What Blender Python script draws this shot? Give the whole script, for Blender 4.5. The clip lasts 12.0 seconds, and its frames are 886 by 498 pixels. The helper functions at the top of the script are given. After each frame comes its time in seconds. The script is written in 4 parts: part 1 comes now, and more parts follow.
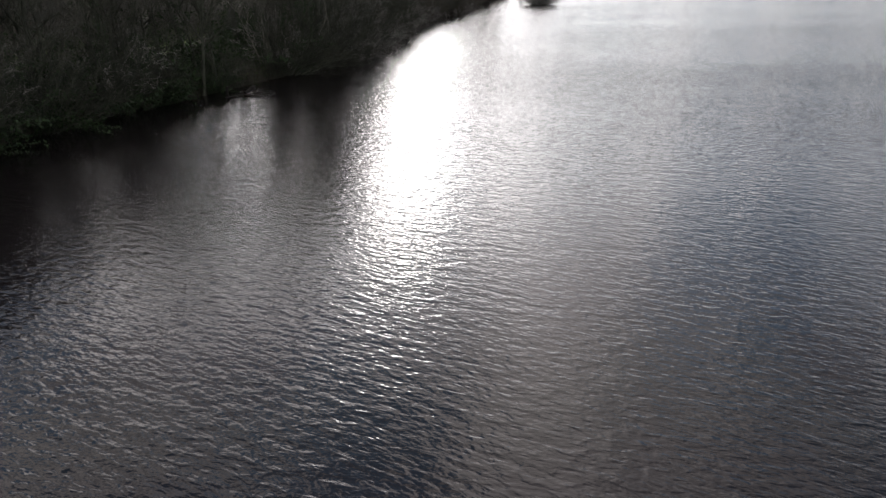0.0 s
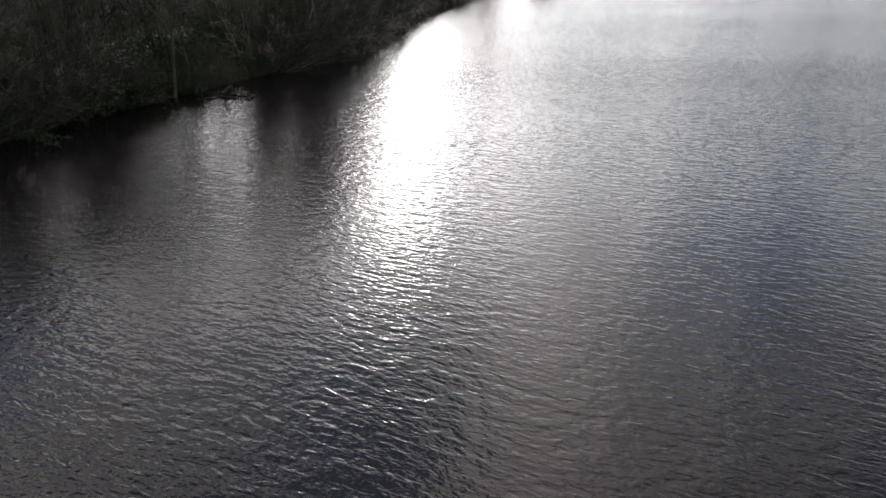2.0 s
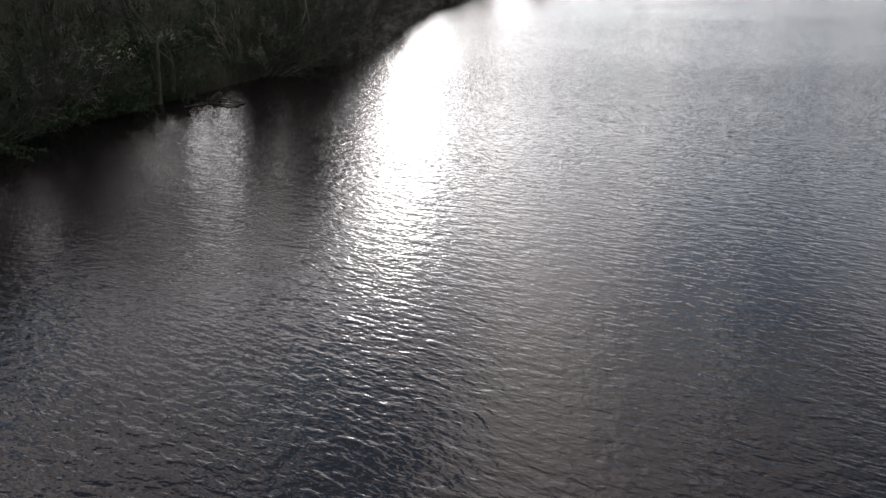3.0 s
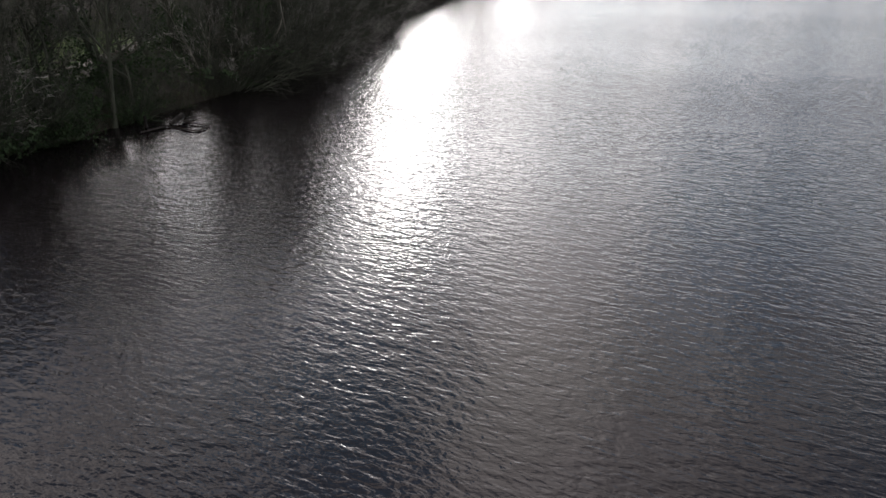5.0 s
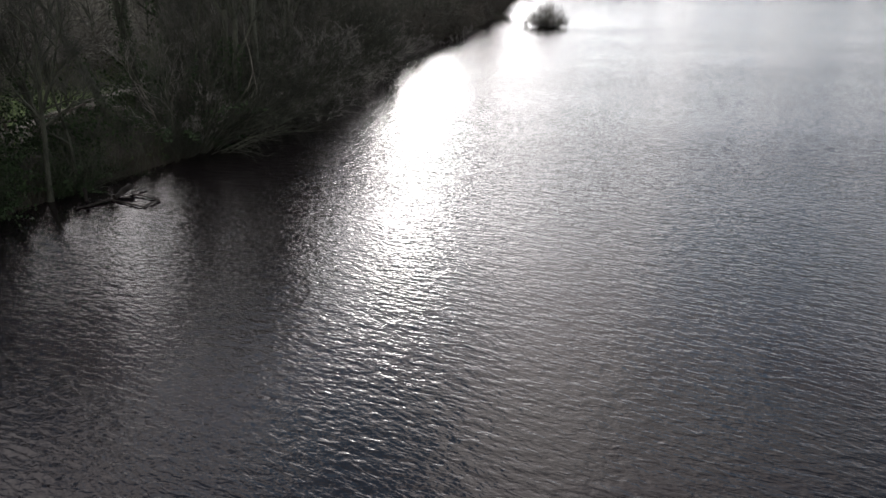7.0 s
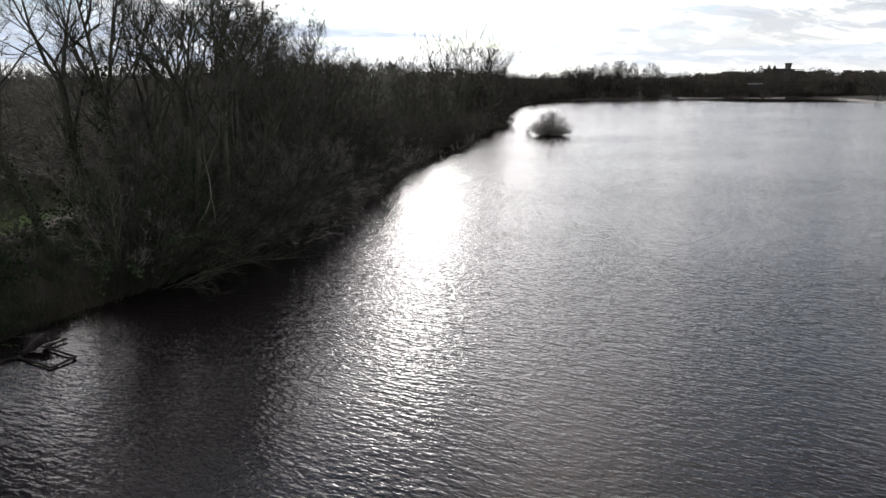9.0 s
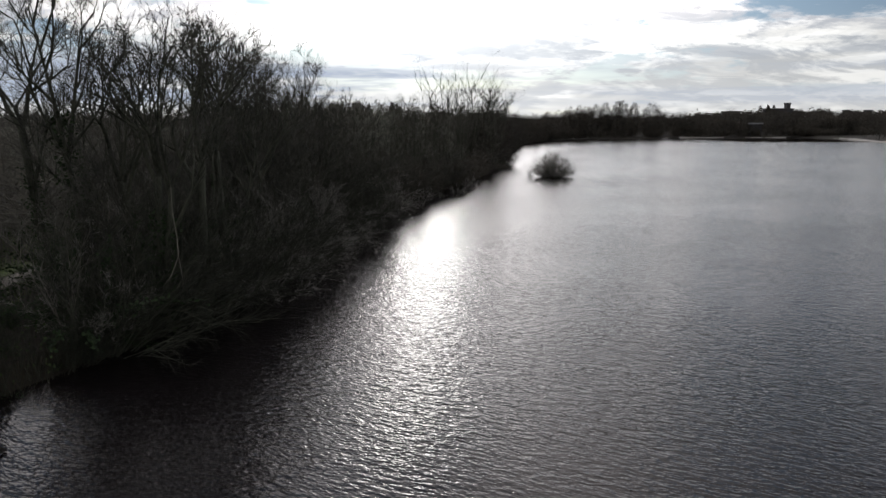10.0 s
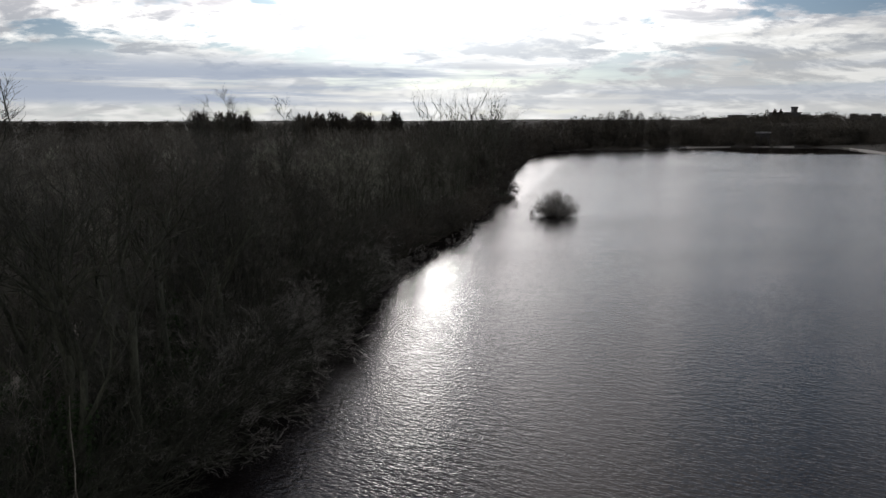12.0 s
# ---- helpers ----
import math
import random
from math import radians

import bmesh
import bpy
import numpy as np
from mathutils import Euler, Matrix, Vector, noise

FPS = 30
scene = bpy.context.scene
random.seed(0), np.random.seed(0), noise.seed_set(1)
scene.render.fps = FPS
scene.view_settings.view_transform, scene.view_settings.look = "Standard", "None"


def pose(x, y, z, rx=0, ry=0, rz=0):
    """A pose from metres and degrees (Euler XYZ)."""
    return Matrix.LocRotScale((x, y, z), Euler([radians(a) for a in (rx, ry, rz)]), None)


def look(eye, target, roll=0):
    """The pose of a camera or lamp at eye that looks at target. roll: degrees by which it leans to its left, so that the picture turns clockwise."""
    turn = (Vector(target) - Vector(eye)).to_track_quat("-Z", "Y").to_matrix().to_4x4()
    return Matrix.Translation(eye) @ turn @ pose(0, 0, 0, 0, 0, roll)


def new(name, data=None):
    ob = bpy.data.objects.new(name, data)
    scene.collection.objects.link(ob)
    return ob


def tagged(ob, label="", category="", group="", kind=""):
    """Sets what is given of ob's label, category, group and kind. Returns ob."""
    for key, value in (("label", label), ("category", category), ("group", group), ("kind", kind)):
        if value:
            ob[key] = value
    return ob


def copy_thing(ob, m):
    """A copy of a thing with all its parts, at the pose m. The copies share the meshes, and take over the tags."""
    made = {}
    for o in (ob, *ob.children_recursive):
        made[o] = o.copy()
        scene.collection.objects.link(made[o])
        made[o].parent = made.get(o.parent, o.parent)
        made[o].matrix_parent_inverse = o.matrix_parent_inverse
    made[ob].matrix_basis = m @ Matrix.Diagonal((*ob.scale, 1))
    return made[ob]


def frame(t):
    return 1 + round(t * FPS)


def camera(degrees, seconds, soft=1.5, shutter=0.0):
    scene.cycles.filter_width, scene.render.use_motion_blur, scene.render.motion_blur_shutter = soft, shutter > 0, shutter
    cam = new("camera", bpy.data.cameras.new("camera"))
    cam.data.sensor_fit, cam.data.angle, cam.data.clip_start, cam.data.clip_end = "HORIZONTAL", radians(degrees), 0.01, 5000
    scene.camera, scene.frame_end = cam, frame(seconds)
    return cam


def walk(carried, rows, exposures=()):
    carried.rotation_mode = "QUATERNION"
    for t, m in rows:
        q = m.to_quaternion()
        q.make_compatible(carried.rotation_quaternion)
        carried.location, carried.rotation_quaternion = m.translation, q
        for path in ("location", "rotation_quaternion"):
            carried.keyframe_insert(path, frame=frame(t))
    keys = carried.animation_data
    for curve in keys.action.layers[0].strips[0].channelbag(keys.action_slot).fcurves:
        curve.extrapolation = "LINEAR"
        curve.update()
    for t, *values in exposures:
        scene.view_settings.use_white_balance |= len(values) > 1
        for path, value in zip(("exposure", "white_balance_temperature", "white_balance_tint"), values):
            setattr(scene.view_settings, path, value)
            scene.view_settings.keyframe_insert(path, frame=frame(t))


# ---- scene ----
cam = camera(65.5, 12.0)
# seconds, place, turn
PATH = [
    (0, (-1.522, 12.850, 7.602), (67.52, 0.35, -1.66)),
    (0.5, (-1.456, 14.082, 7.544), (67.33, 0.16, -1.70)),
    (1, (-1.408, 15.297, 7.498), (66.65, 0.21, -1.69)),
    (1.5, (-1.396, 16.479, 7.477), (66.56, 0.32, -1.69)),
    (2, (-1.438, 17.611, 7.493), (66.62, 0.30, -1.79)),
    (2.5, (-1.536, 18.686, 7.556), (66.46, 0.23, -1.99)),
    (3, (-1.638, 19.733, 7.667), (66.37, 0.03, -2.16)),
    (4, (-1.575, 21.893, 8.035), (65.86, -0.11, -2.15)),
    (5, (-0.915, 24.318, 8.533), (65.33, -0.23, -2.06)),
    (5.5, (-0.508, 25.607, 8.741), (65.17, -0.32, -1.81)),
    (6, (-0.172, 26.919, 8.863), (65.44, -0.31, -1.62)),
    (6.5, (0.032, 28.239, 8.873), (66.58, -0.32, -1.56)),
    (7, (0.168, 29.575, 8.831), (68.20, -0.24, -1.41)),
    (7.5, (0.326, 30.938, 8.817), (69.51, -0.19, -1.35)),
    (8, (0.571, 32.341, 8.882), (70.86, -0.14, -1.28)),
    (8.5, (0.860, 33.790, 8.972), (73.08, 0.02, -1.01)),
    (9, (1.119, 35.293, 9.003), (76.47, 0.06, -0.90)),
    (9.5, (1.302, 36.866, 8.988), (78.70, 0.09, -0.81)),
    (10, (1.468, 38.560, 9.327), (79.58, 0.05, -0.74)),
    (10.5, (1.685, 40.392, 10.370), (79.70, 0.05, -0.64)),
    (11, (1.972, 42.187, 11.887), (79.71, 0.08, -0.53)),
    (11.5, (2.326, 43.780, 13.556), (79.58, 0.06, -0.44)),
    (12, (2.719, 45.244, 15.275), (79.53, 0.11, -0.37)),
]
walk(cam, [(t, pose(*place, *turn)) for t, place, turn in PATH],
     exposures=[(0.0, 0.08), (3.0, 0.2), (6.5, 0.24), (8.4, 0.22), (9.6, -0.54), (12.0, -0.86)])

# ---------------------------------------------------------------- light
SUN_ELEVATION = radians(14.5)
SUN_AZIMUTH = radians(-0.8)          # from +y towards +x
SUN_WAY = Vector((math.sin(SUN_AZIMUTH) * math.cos(SUN_ELEVATION),
                  math.cos(SUN_AZIMUTH) * math.cos(SUN_ELEVATION), math.sin(SUN_ELEVATION)))


class Nodes:
    """Short hand for building a node tree."""

    def __init__(self, tree):
        self.tree = tree
        tree.nodes.clear()

    def add(self, kind, inputs=None, **settings):
        n = self.tree.nodes.new(kind)
        if "operation" in settings:
            n.operation = settings["operation"]
        if "use_clamp" in settings:
            n.use_clamp = settings["use_clamp"]
        if "interpolation_type" in settings:
            n.interpolation_type = settings["interpolation_type"]
        if "rotation_type" in settings:
            n.rotation_type = settings["rotation_type"]
        if "data_type" in settings:
            n.data_type, n.blend_type = settings["data_type"], settings["blend_type"]
        for key, value in (inputs or {}).items():
            self.put(n.inputs[key], value)
        return n

    def put(self, socket, value):
        if isinstance(value, bpy.types.NodeSocket):
            self.tree.links.new(value, socket)
        else:
            socket.default_value = value

    def math(self, op, a, b=0.0, clamp=False):
        return self.add("ShaderNodeMath", {0: a, 1: b}, operation=op, use_clamp=clamp).outputs[0]

    def ramp(self, value, lo, hi, a=0.0, b=1.0):
        n = self.add("ShaderNodeMapRange", {"Value": value, "From Min": lo, "From Max": hi, "To Min": a, "To Max": b},
                     interpolation_type="SMOOTHSTEP")
        return n.outputs["Result"]

    def mix(self, fac, a, b, blend="MIX"):
        n = self.add("ShaderNodeMix", data_type="RGBA", blend_type=blend)
        self.put(n.inputs[0], fac)
        self.put(n.inputs[6], a)
        self.put(n.inputs[7], b)
        return n.outputs[2]

    def noise(self, vector, scale, detail=3.0, rough=0.55, distort=0.0):
        return self.add("ShaderNodeTexNoise", {"Vector": vector, "Scale": scale, "Detail": detail, "Roughness": rough, "Distortion": distort})

    def scaled(self, vector, scale, turn=0.0, shift=(0, 0, 0)):
        return self.add("ShaderNodeMapping", {"Vector": vector, "Scale": scale, "Rotation": (0, 0, turn), "Location": shift}).outputs[0]


def rgb(r, g, b):
    return (r, g, b, 1.0)


def build_world():
    """A low winter sun behind broken cloud."""
    world = bpy.data.worlds.new("sky")
    scene.world = world
    world.use_nodes = True
    n = Nodes(world.node_tree)
    sky = n.add("ShaderNodeTexSky")
    sky.sky_type, sky.sun_disc, sky.sun_elevation, sky.sun_rotation = "NISHITA", False, SUN_ELEVATION, SUN_AZIMUTH
    sky.dust_density = 1.5
    blue = n.add("ShaderNodeVectorMath", {0: sky.outputs[0], 1: (0.075, 0.105, 0.145)}, operation="MULTIPLY").outputs[0]
    blue = n.mix(0.75, blue, rgb(0.42, 0.60, 0.84))
    way = n.add("ShaderNodeTexCoord").outputs["Generated"]
    parts = n.add("ShaderNodeSeparateXYZ", {0: way})
    up = n.math("MAXIMUM", parts.outputs["Z"], 0.0)
    # clouds lie on a level sheet, so they crowd towards the horizon
    depth = n.math("ADD", up, 0.22)
    u = n.math("DIVIDE", parts.outputs["X"], depth)
    v = n.math("DIVIDE", parts.outputs["Y"], depth)
    sheet = n.add("ShaderNodeCombineXYZ", {"X": u, "Y": v, "Z": 3.7}).outputs[0]
    sheet = n.scaled(sheet, (0.80, 1.0, 1.0), 0.0, (-1.53, -0.33, 0.0))
    big = n.noise(sheet, 2.1, 8.0, 0.58, 0.35).outputs[0]
    fine = n.noise(sheet, 7.0, 7.0, 0.64, 0.3).outputs[0]
    cover = n.ramp(n.math("ADD", big, n.math("MULTIPLY", n.math("SUBTRACT", fine, 0.5), 0.5)), 0.37, 0.50)
    heavy = n.ramp(n.math("ADD", n.noise(sheet, 2.4, 7.0, 0.6, 0.5).outputs[0], n.math("MULTIPLY", n.math("SUBTRACT", fine, 0.5), 0.75)), 0.46, 0.66)
    # the cloud is heavier towards the east
    heavy = n.math("MAXIMUM", heavy, n.math("MULTIPLY", n.ramp(n.math("ADD", n.noise(sheet, 2.9, 8.0, 0.62, 0.7).outputs[0], n.math("MULTIPLY", parts.outputs["X"], 0.17)), 0.52, 0.66), 0.9))
    # streaks added in the unseen upper cloud, spaced for dark columns in the water
    dark_streak = n.math("COSINE", n.math("ADD", n.math("MULTIPLY", n.math("SUBTRACT", u, 0.41), 16.5), n.math("MULTIPLY", n.math("SUBTRACT", big, 0.5), 5.0)))
    dark_streak = n.math("MULTIPLY", n.math("MULTIPLY", n.ramp(dark_streak, -0.3, 0.9), n.ramp(u, 0.08, 0.30)), n.ramp(up, 0.15, 0.30, 0.0, 0.7))
    heavy = n.math("MAXIMUM", heavy, dark_streak)
    # a bank of stratus low over the horizon
    low = n.noise(n.scaled(way, (1.5, 1.5, 30.0), 0.0, (1.3, 0.4, 0.0)), 1.0, 6.0, 0.6, 0.3).outputs[0]
    low = n.math("MULTIPLY", n.ramp(low, 0.37, 0.52), n.math("MULTIPLY", n.ramp(up, 0.100, 0.065), n.ramp(up, 0.016, 0.032)))
    low = n.math("MULTIPLY", low, n.ramp(parts.outputs["X"], 0.12, -0.06, 0.5, 1.0))
    # blue gap added in the unseen sky, placed where the water reflects it
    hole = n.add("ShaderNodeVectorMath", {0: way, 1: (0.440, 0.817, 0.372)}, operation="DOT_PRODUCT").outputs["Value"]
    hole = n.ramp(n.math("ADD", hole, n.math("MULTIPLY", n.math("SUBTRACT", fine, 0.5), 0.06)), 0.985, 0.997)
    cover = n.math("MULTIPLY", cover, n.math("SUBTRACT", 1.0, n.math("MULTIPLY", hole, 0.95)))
    heavy = n.math("MAXIMUM", heavy, n.math("MULTIPLY", low, 0.45))
    cover = n.math("MAXIMUM", cover, low)
    # light scattered forward by the cloud in front of the sun
    toward = n.add("ShaderNodeVectorMath", {0: way, 1: tuple(SUN_WAY)}, operation="DOT_PRODUCT").outputs["Value"]
    half = n.math("ADD", 0.5, n.math("MULTIPLY", toward, 0.5))
    front = n.math("MULTIPLY", half, half)
    toward = n.math("MAXIMUM", toward, 0.0)
    glow = n.math("POWER", toward, 37.0)
    core = n.math("POWER", toward, 140.0)
    wide = n.math("ADD", n.math("ADD", 0.60, n.math("MULTIPLY", front, 0.88)), n.math("MULTIPLY", n.math("POWER", toward, 10.0), 0.75))
    # bright band added above the view so that the water reflects more light
    wide = n.math("MULTIPLY", wide, n.math("MULTIPLY", n.ramp(up, 0.05, 0.18, 0.94, 1.88), n.ramp(up, 0.20, 0.48, 1.0, 0.76)))
    shine = n.math("ADD", n.math("ADD", wide, n.math("MULTIPLY", glow, 1.7)), n.math("MULTIPLY", core, 2.2))
    # visible low cloud is cooler; unseen cloud above is warmed for the water's reflection
    height = n.ramp(up, 0.09, 0.18)
    white = n.mix(height, rgb(0.995, 1.0, 0.985), rgb(1.062, 1.0, 0.985))
    grey = n.mix(height, rgb(0.432, 0.468, 0.520), rgb(0.488, 0.47, 0.492))
    # thin streaks of denser cloud low in the sky
    streak = n.noise(n.scaled(way, (4.5, 4.5, 26.0), 0.0, (2.1, 0.7, 0.3)), 1.0, 7.0, 0.62, 0.5).outputs[0]
    streak = n.math("MAXIMUM", n.ramp(streak, 0.40, 0.60, 0.62, 1.0), height)
    shine = n.math("MULTIPLY", shine, streak)
    white = n.add("ShaderNodeVectorMath", {0: white, "Scale": shine}, operation="SCALE").outputs[0]
    dark = n.add("ShaderNodeVectorMath", {0: grey, "Scale": n.math("ADD", n.math("MULTIPLY", wide, 0.78), n.math("MULTIPLY", glow, 1.35))}, operation="SCALE").outputs[0]
    blue = n.add("ShaderNodeVectorMath", {0: blue, "Scale": n.math("ADD", n.math("ADD", 0.40, n.math("MULTIPLY", front, 0.35)), n.math("MULTIPLY", n.math("POWER", toward, 14.0), 1.0))}, operation="SCALE").outputs[0]
    heavy = n.math("MULTIPLY", heavy, n.math("SUBTRACT", 1.0, n.math("MULTIPLY", glow, 0.35)))
    cloud = n.mix(heavy, white, dark)
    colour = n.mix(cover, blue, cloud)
    haze = n.ramp(up, 0.0, 0.15, 0.5, 0.0)
    colour = n.mix(haze, colour, rgb(1.48, 1.47, 1.43))
    colour = n.mix(n.math("MULTIPLY", low, 0.80), colour, rgb(0.66, 0.77, 0.98))
    back = n.add("ShaderNodeBackground", {"Color": colour, "Strength": 1.0})
    n.add("ShaderNodeOutputWorld", {"Surface": back.outputs[0]})


build_world()
sun = new("sun", bpy.data.lights.new("sun", "SUN"))
sun.data.energy, sun.data.angle, sun.data.color = 0.16, radians(6.0), (1.0, 0.97, 0.92)
sun.matrix_world = look(SUN_WAY * 100, (0, 0, 0))


# ---------------------------------------------------------------- materials
def material(name):
    m = bpy.data.materials.new(name)
    m.use_nodes = True
    n = Nodes(m.node_tree)
    shader = n.add("ShaderNodeBsdfPrincipled")
    n.add("ShaderNodeOutputMaterial", {"Surface": shader.outputs[0]})
    return m, n, shader


def object_place(n):
    return n.add("ShaderNodeTexCoord").outputs["Object"]


def mottled(name, dark, light, scale, rough=0.85, bump=0.02, stretch=(1, 1, 1), fine=8.0, vary=0.35):
    """A dull natural surface: two colours in patches and grain, another shade on each object."""
    m, n, shader = material(name)
    place = n.scaled(object_place(n), stretch)
    patch = n.noise(place, scale, 4.0, 0.6).outputs[0]
    grain = n.noise(place, scale * fine, 3.0, 0.65).outputs[0]
    mixed = n.math("ADD", n.math("MULTIPLY", patch, 0.65), n.math("MULTIPLY", grain, 0.35))
    colour = n.mix(n.ramp(mixed, 0.36, 0.64), rgb(*dark), rgb(*light))
    chance = n.add("ShaderNodeObjectInfo").outputs["Random"]
    shade = n.math("ADD", 1.0 - vary / 2, n.math("MULTIPLY", chance, vary))
    colour = n.add("ShaderNodeVectorMath", {0: colour, "Scale": shade}, operation="SCALE").outputs[0]
    n.put(shader.inputs["Base Color"], colour)
    n.put(shader.inputs["Roughness"], rough)
    n.put(shader.inputs["Specular IOR Level"], 0.25)
    if bump:
        n.put(shader.inputs["Normal"], n.add("ShaderNodeBump", {"Height": mixed, "Distance": bump, "Strength": 0.8}).outputs[0])
    return m


BARK = mottled("bark", (0.029, 0.032, 0.024), (0.088, 0.094, 0.070), 2.0, 0.9, 0.03, (1, 1, 0.25))
TWIG = mottled("twig", (0.043, 0.043, 0.038), (0.100, 0.099, 0.087), 1.2, 0.85, 0.0)
TWIG_DARK = mottled("dark_twig", (0.018, 0.020, 0.015), (0.050, 0.052, 0.040), 1.2, 0.85, 0.0)
TWIG_RUSSET = mottled("russet_twig", (0.050, 0.047, 0.040), (0.112, 0.104, 0.088), 1.2, 0.85, 0.0)
TWIG_GREY = mottled("grey_twig", (0.17, 0.162, 0.150), (0.40, 0.382, 0.355), 1.6, 0.85, 0.0)
# paler twigs: the haze over the deeper wood is put into the colour
TWIG_HAZED = mottled("hazed_twig", (0.070, 0.069, 0.058), (0.165, 0.160, 0.138), 1.2, 0.85, 0.0)
# grey twigs, paler still with the sky light on crowns in the colour
TWIG_SKYLIT = mottled("skylit_twig", (0.14, 0.142, 0.120), (0.34, 0.335, 0.285), 1.0, 0.85, 0.0)
PALE_BARK = mottled("pale_bark", (0.09, 0.085, 0.07), (0.24, 0.225, 0.19), 3.0, 0.8, 0.01, (1, 1, 0.5))
IVY = mottled("ivy_leaf", (0.011, 0.022, 0.008), (0.034, 0.060, 0.022), 6.0, 0.8, 0.0)
BRAMBLE = mottled("bramble_leaf", (0.022, 0.038, 0.014), (0.058, 0.085, 0.030), 4.0, 0.7, 0.0)
GRASS = mottled("grass_blade", (0.05, 0.085, 0.020), (0.12, 0.17, 0.045), 0.6, 0.7, 0.0)
SEDGE = mottled("dead_sedge", (0.024, 0.023, 0.015), (0.055, 0.050, 0.033), 0.8, 0.85, 0.0)
WET_TIMBER = mottled("wet_timber", (0.008, 0.007, 0.006), (0.024, 0.021, 0.018), 5.0, 0.85, 0.01, (1, 1, 1))
FENCE_WOOD = mottled("weathered_fence_wood", (0.060, 0.054, 0.044), (0.145, 0.130, 0.108), 6.0, 0.85, 0.006)
GRAVEL = mottled("path_gravel", (0.09, 0.085, 0.075), (0.20, 0.185, 0.165), 1.2, 0.95, 0.01, fine=30.0)
PALE_SHORE = mottled("pale_shore", (0.28, 0.27, 0.25), (0.46, 0.44, 0.41), 0.4, 0.9, 0.0)
# dark silhouette of the backlit walls is put into the colour
CONCRETE = mottled("backlit_concrete", (0.05, 0.05, 0.053), (0.09, 0.09, 0.092), 0.15, 0.9, 0.0)
ROOF_PALE = mottled("pale_roof_sheet", (0.20, 0.21, 0.22), (0.32, 0.33, 0.34), 0.3, 0.6, 0.0)
ROOF_DARK = mottled("dark_roof_felt", (0.05, 0.05, 0.052), (0.09, 0.09, 0.092), 0.3, 0.85, 0.0)
FAR_TWIG = mottled("far_wood", (0.036, 0.034, 0.029), (0.082, 0.074, 0.060), 0.05, 0.9, 0.0)
# inland wood, paler than FAR_TWIG with the haze in its colour
HAZED_WOOD = mottled("hazed_wood", (0.085, 0.082, 0.070), (0.19, 0.182, 0.155), 0.05, 0.9, 0.0)


def ground_material():
    m, n, shader = material("bank_ground")
    place = object_place(n)
    xyz = n.add("ShaderNodeSeparateXYZ", {0: place})
    wide = n.noise(place, 0.09, 4.0, 0.6).outputs[0]
    patch = n.noise(place, 0.7, 5.0, 0.65).outputs[0]
    grain = n.noise(place, 9.0, 4.0, 0.7).outputs[0]
    litter = n.mix(n.ramp(grain, 0.35, 0.65), rgb(0.012, 0.010, 0.007), rgb(0.036, 0.029, 0.019))
    green = n.mix(n.ramp(grain, 0.3, 0.7), rgb(0.040, 0.075, 0.016), rgb(0.115, 0.165, 0.040))
    # the mown strip beside the path, ragged at its edges
    inland = n.math("ADD", n.math("MULTIPLY", xyz.outputs["X"], -1.0), n.math("MULTIPLY", n.math("SUBTRACT", patch, 0.5), 3.0))
    strip = n.math("MULTIPLY", n.ramp(inland, 20.4, 21.8), n.math("MULTIPLY", n.ramp(inland, 33.0, 29.0), n.math("MULTIPLY", n.ramp(xyz.outputs["Y"], 79.0, 74.0), n.ramp(xyz.outputs["Y"], 46.0, 54.0))))
    tufts = n.ramp(n.math("ADD", n.math("MULTIPLY", wide, 0.6), n.math("MULTIPLY", patch, 0.4)), 0.54, 0.68, 0.0, 0.45)
    cover = n.math("MAXIMUM", n.math("MULTIPLY", strip, n.ramp(patch, 0.25, 0.5)), tufts)
    colour = n.mix(cover, litter, green)
    mud = n.ramp(xyz.outputs["Z"], 0.35, 0.0)
    colour = n.mix(mud, colour, rgb(0.022, 0.018, 0.013))
    n.put(shader.inputs["Base Color"], colour)
    n.put(shader.inputs["Roughness"], 0.95)
    n.put(shader.inputs["Normal"], n.add("ShaderNodeBump", {"Height": n.math("ADD", grain, patch), "Distance": 0.08}).outputs[0])
    return m


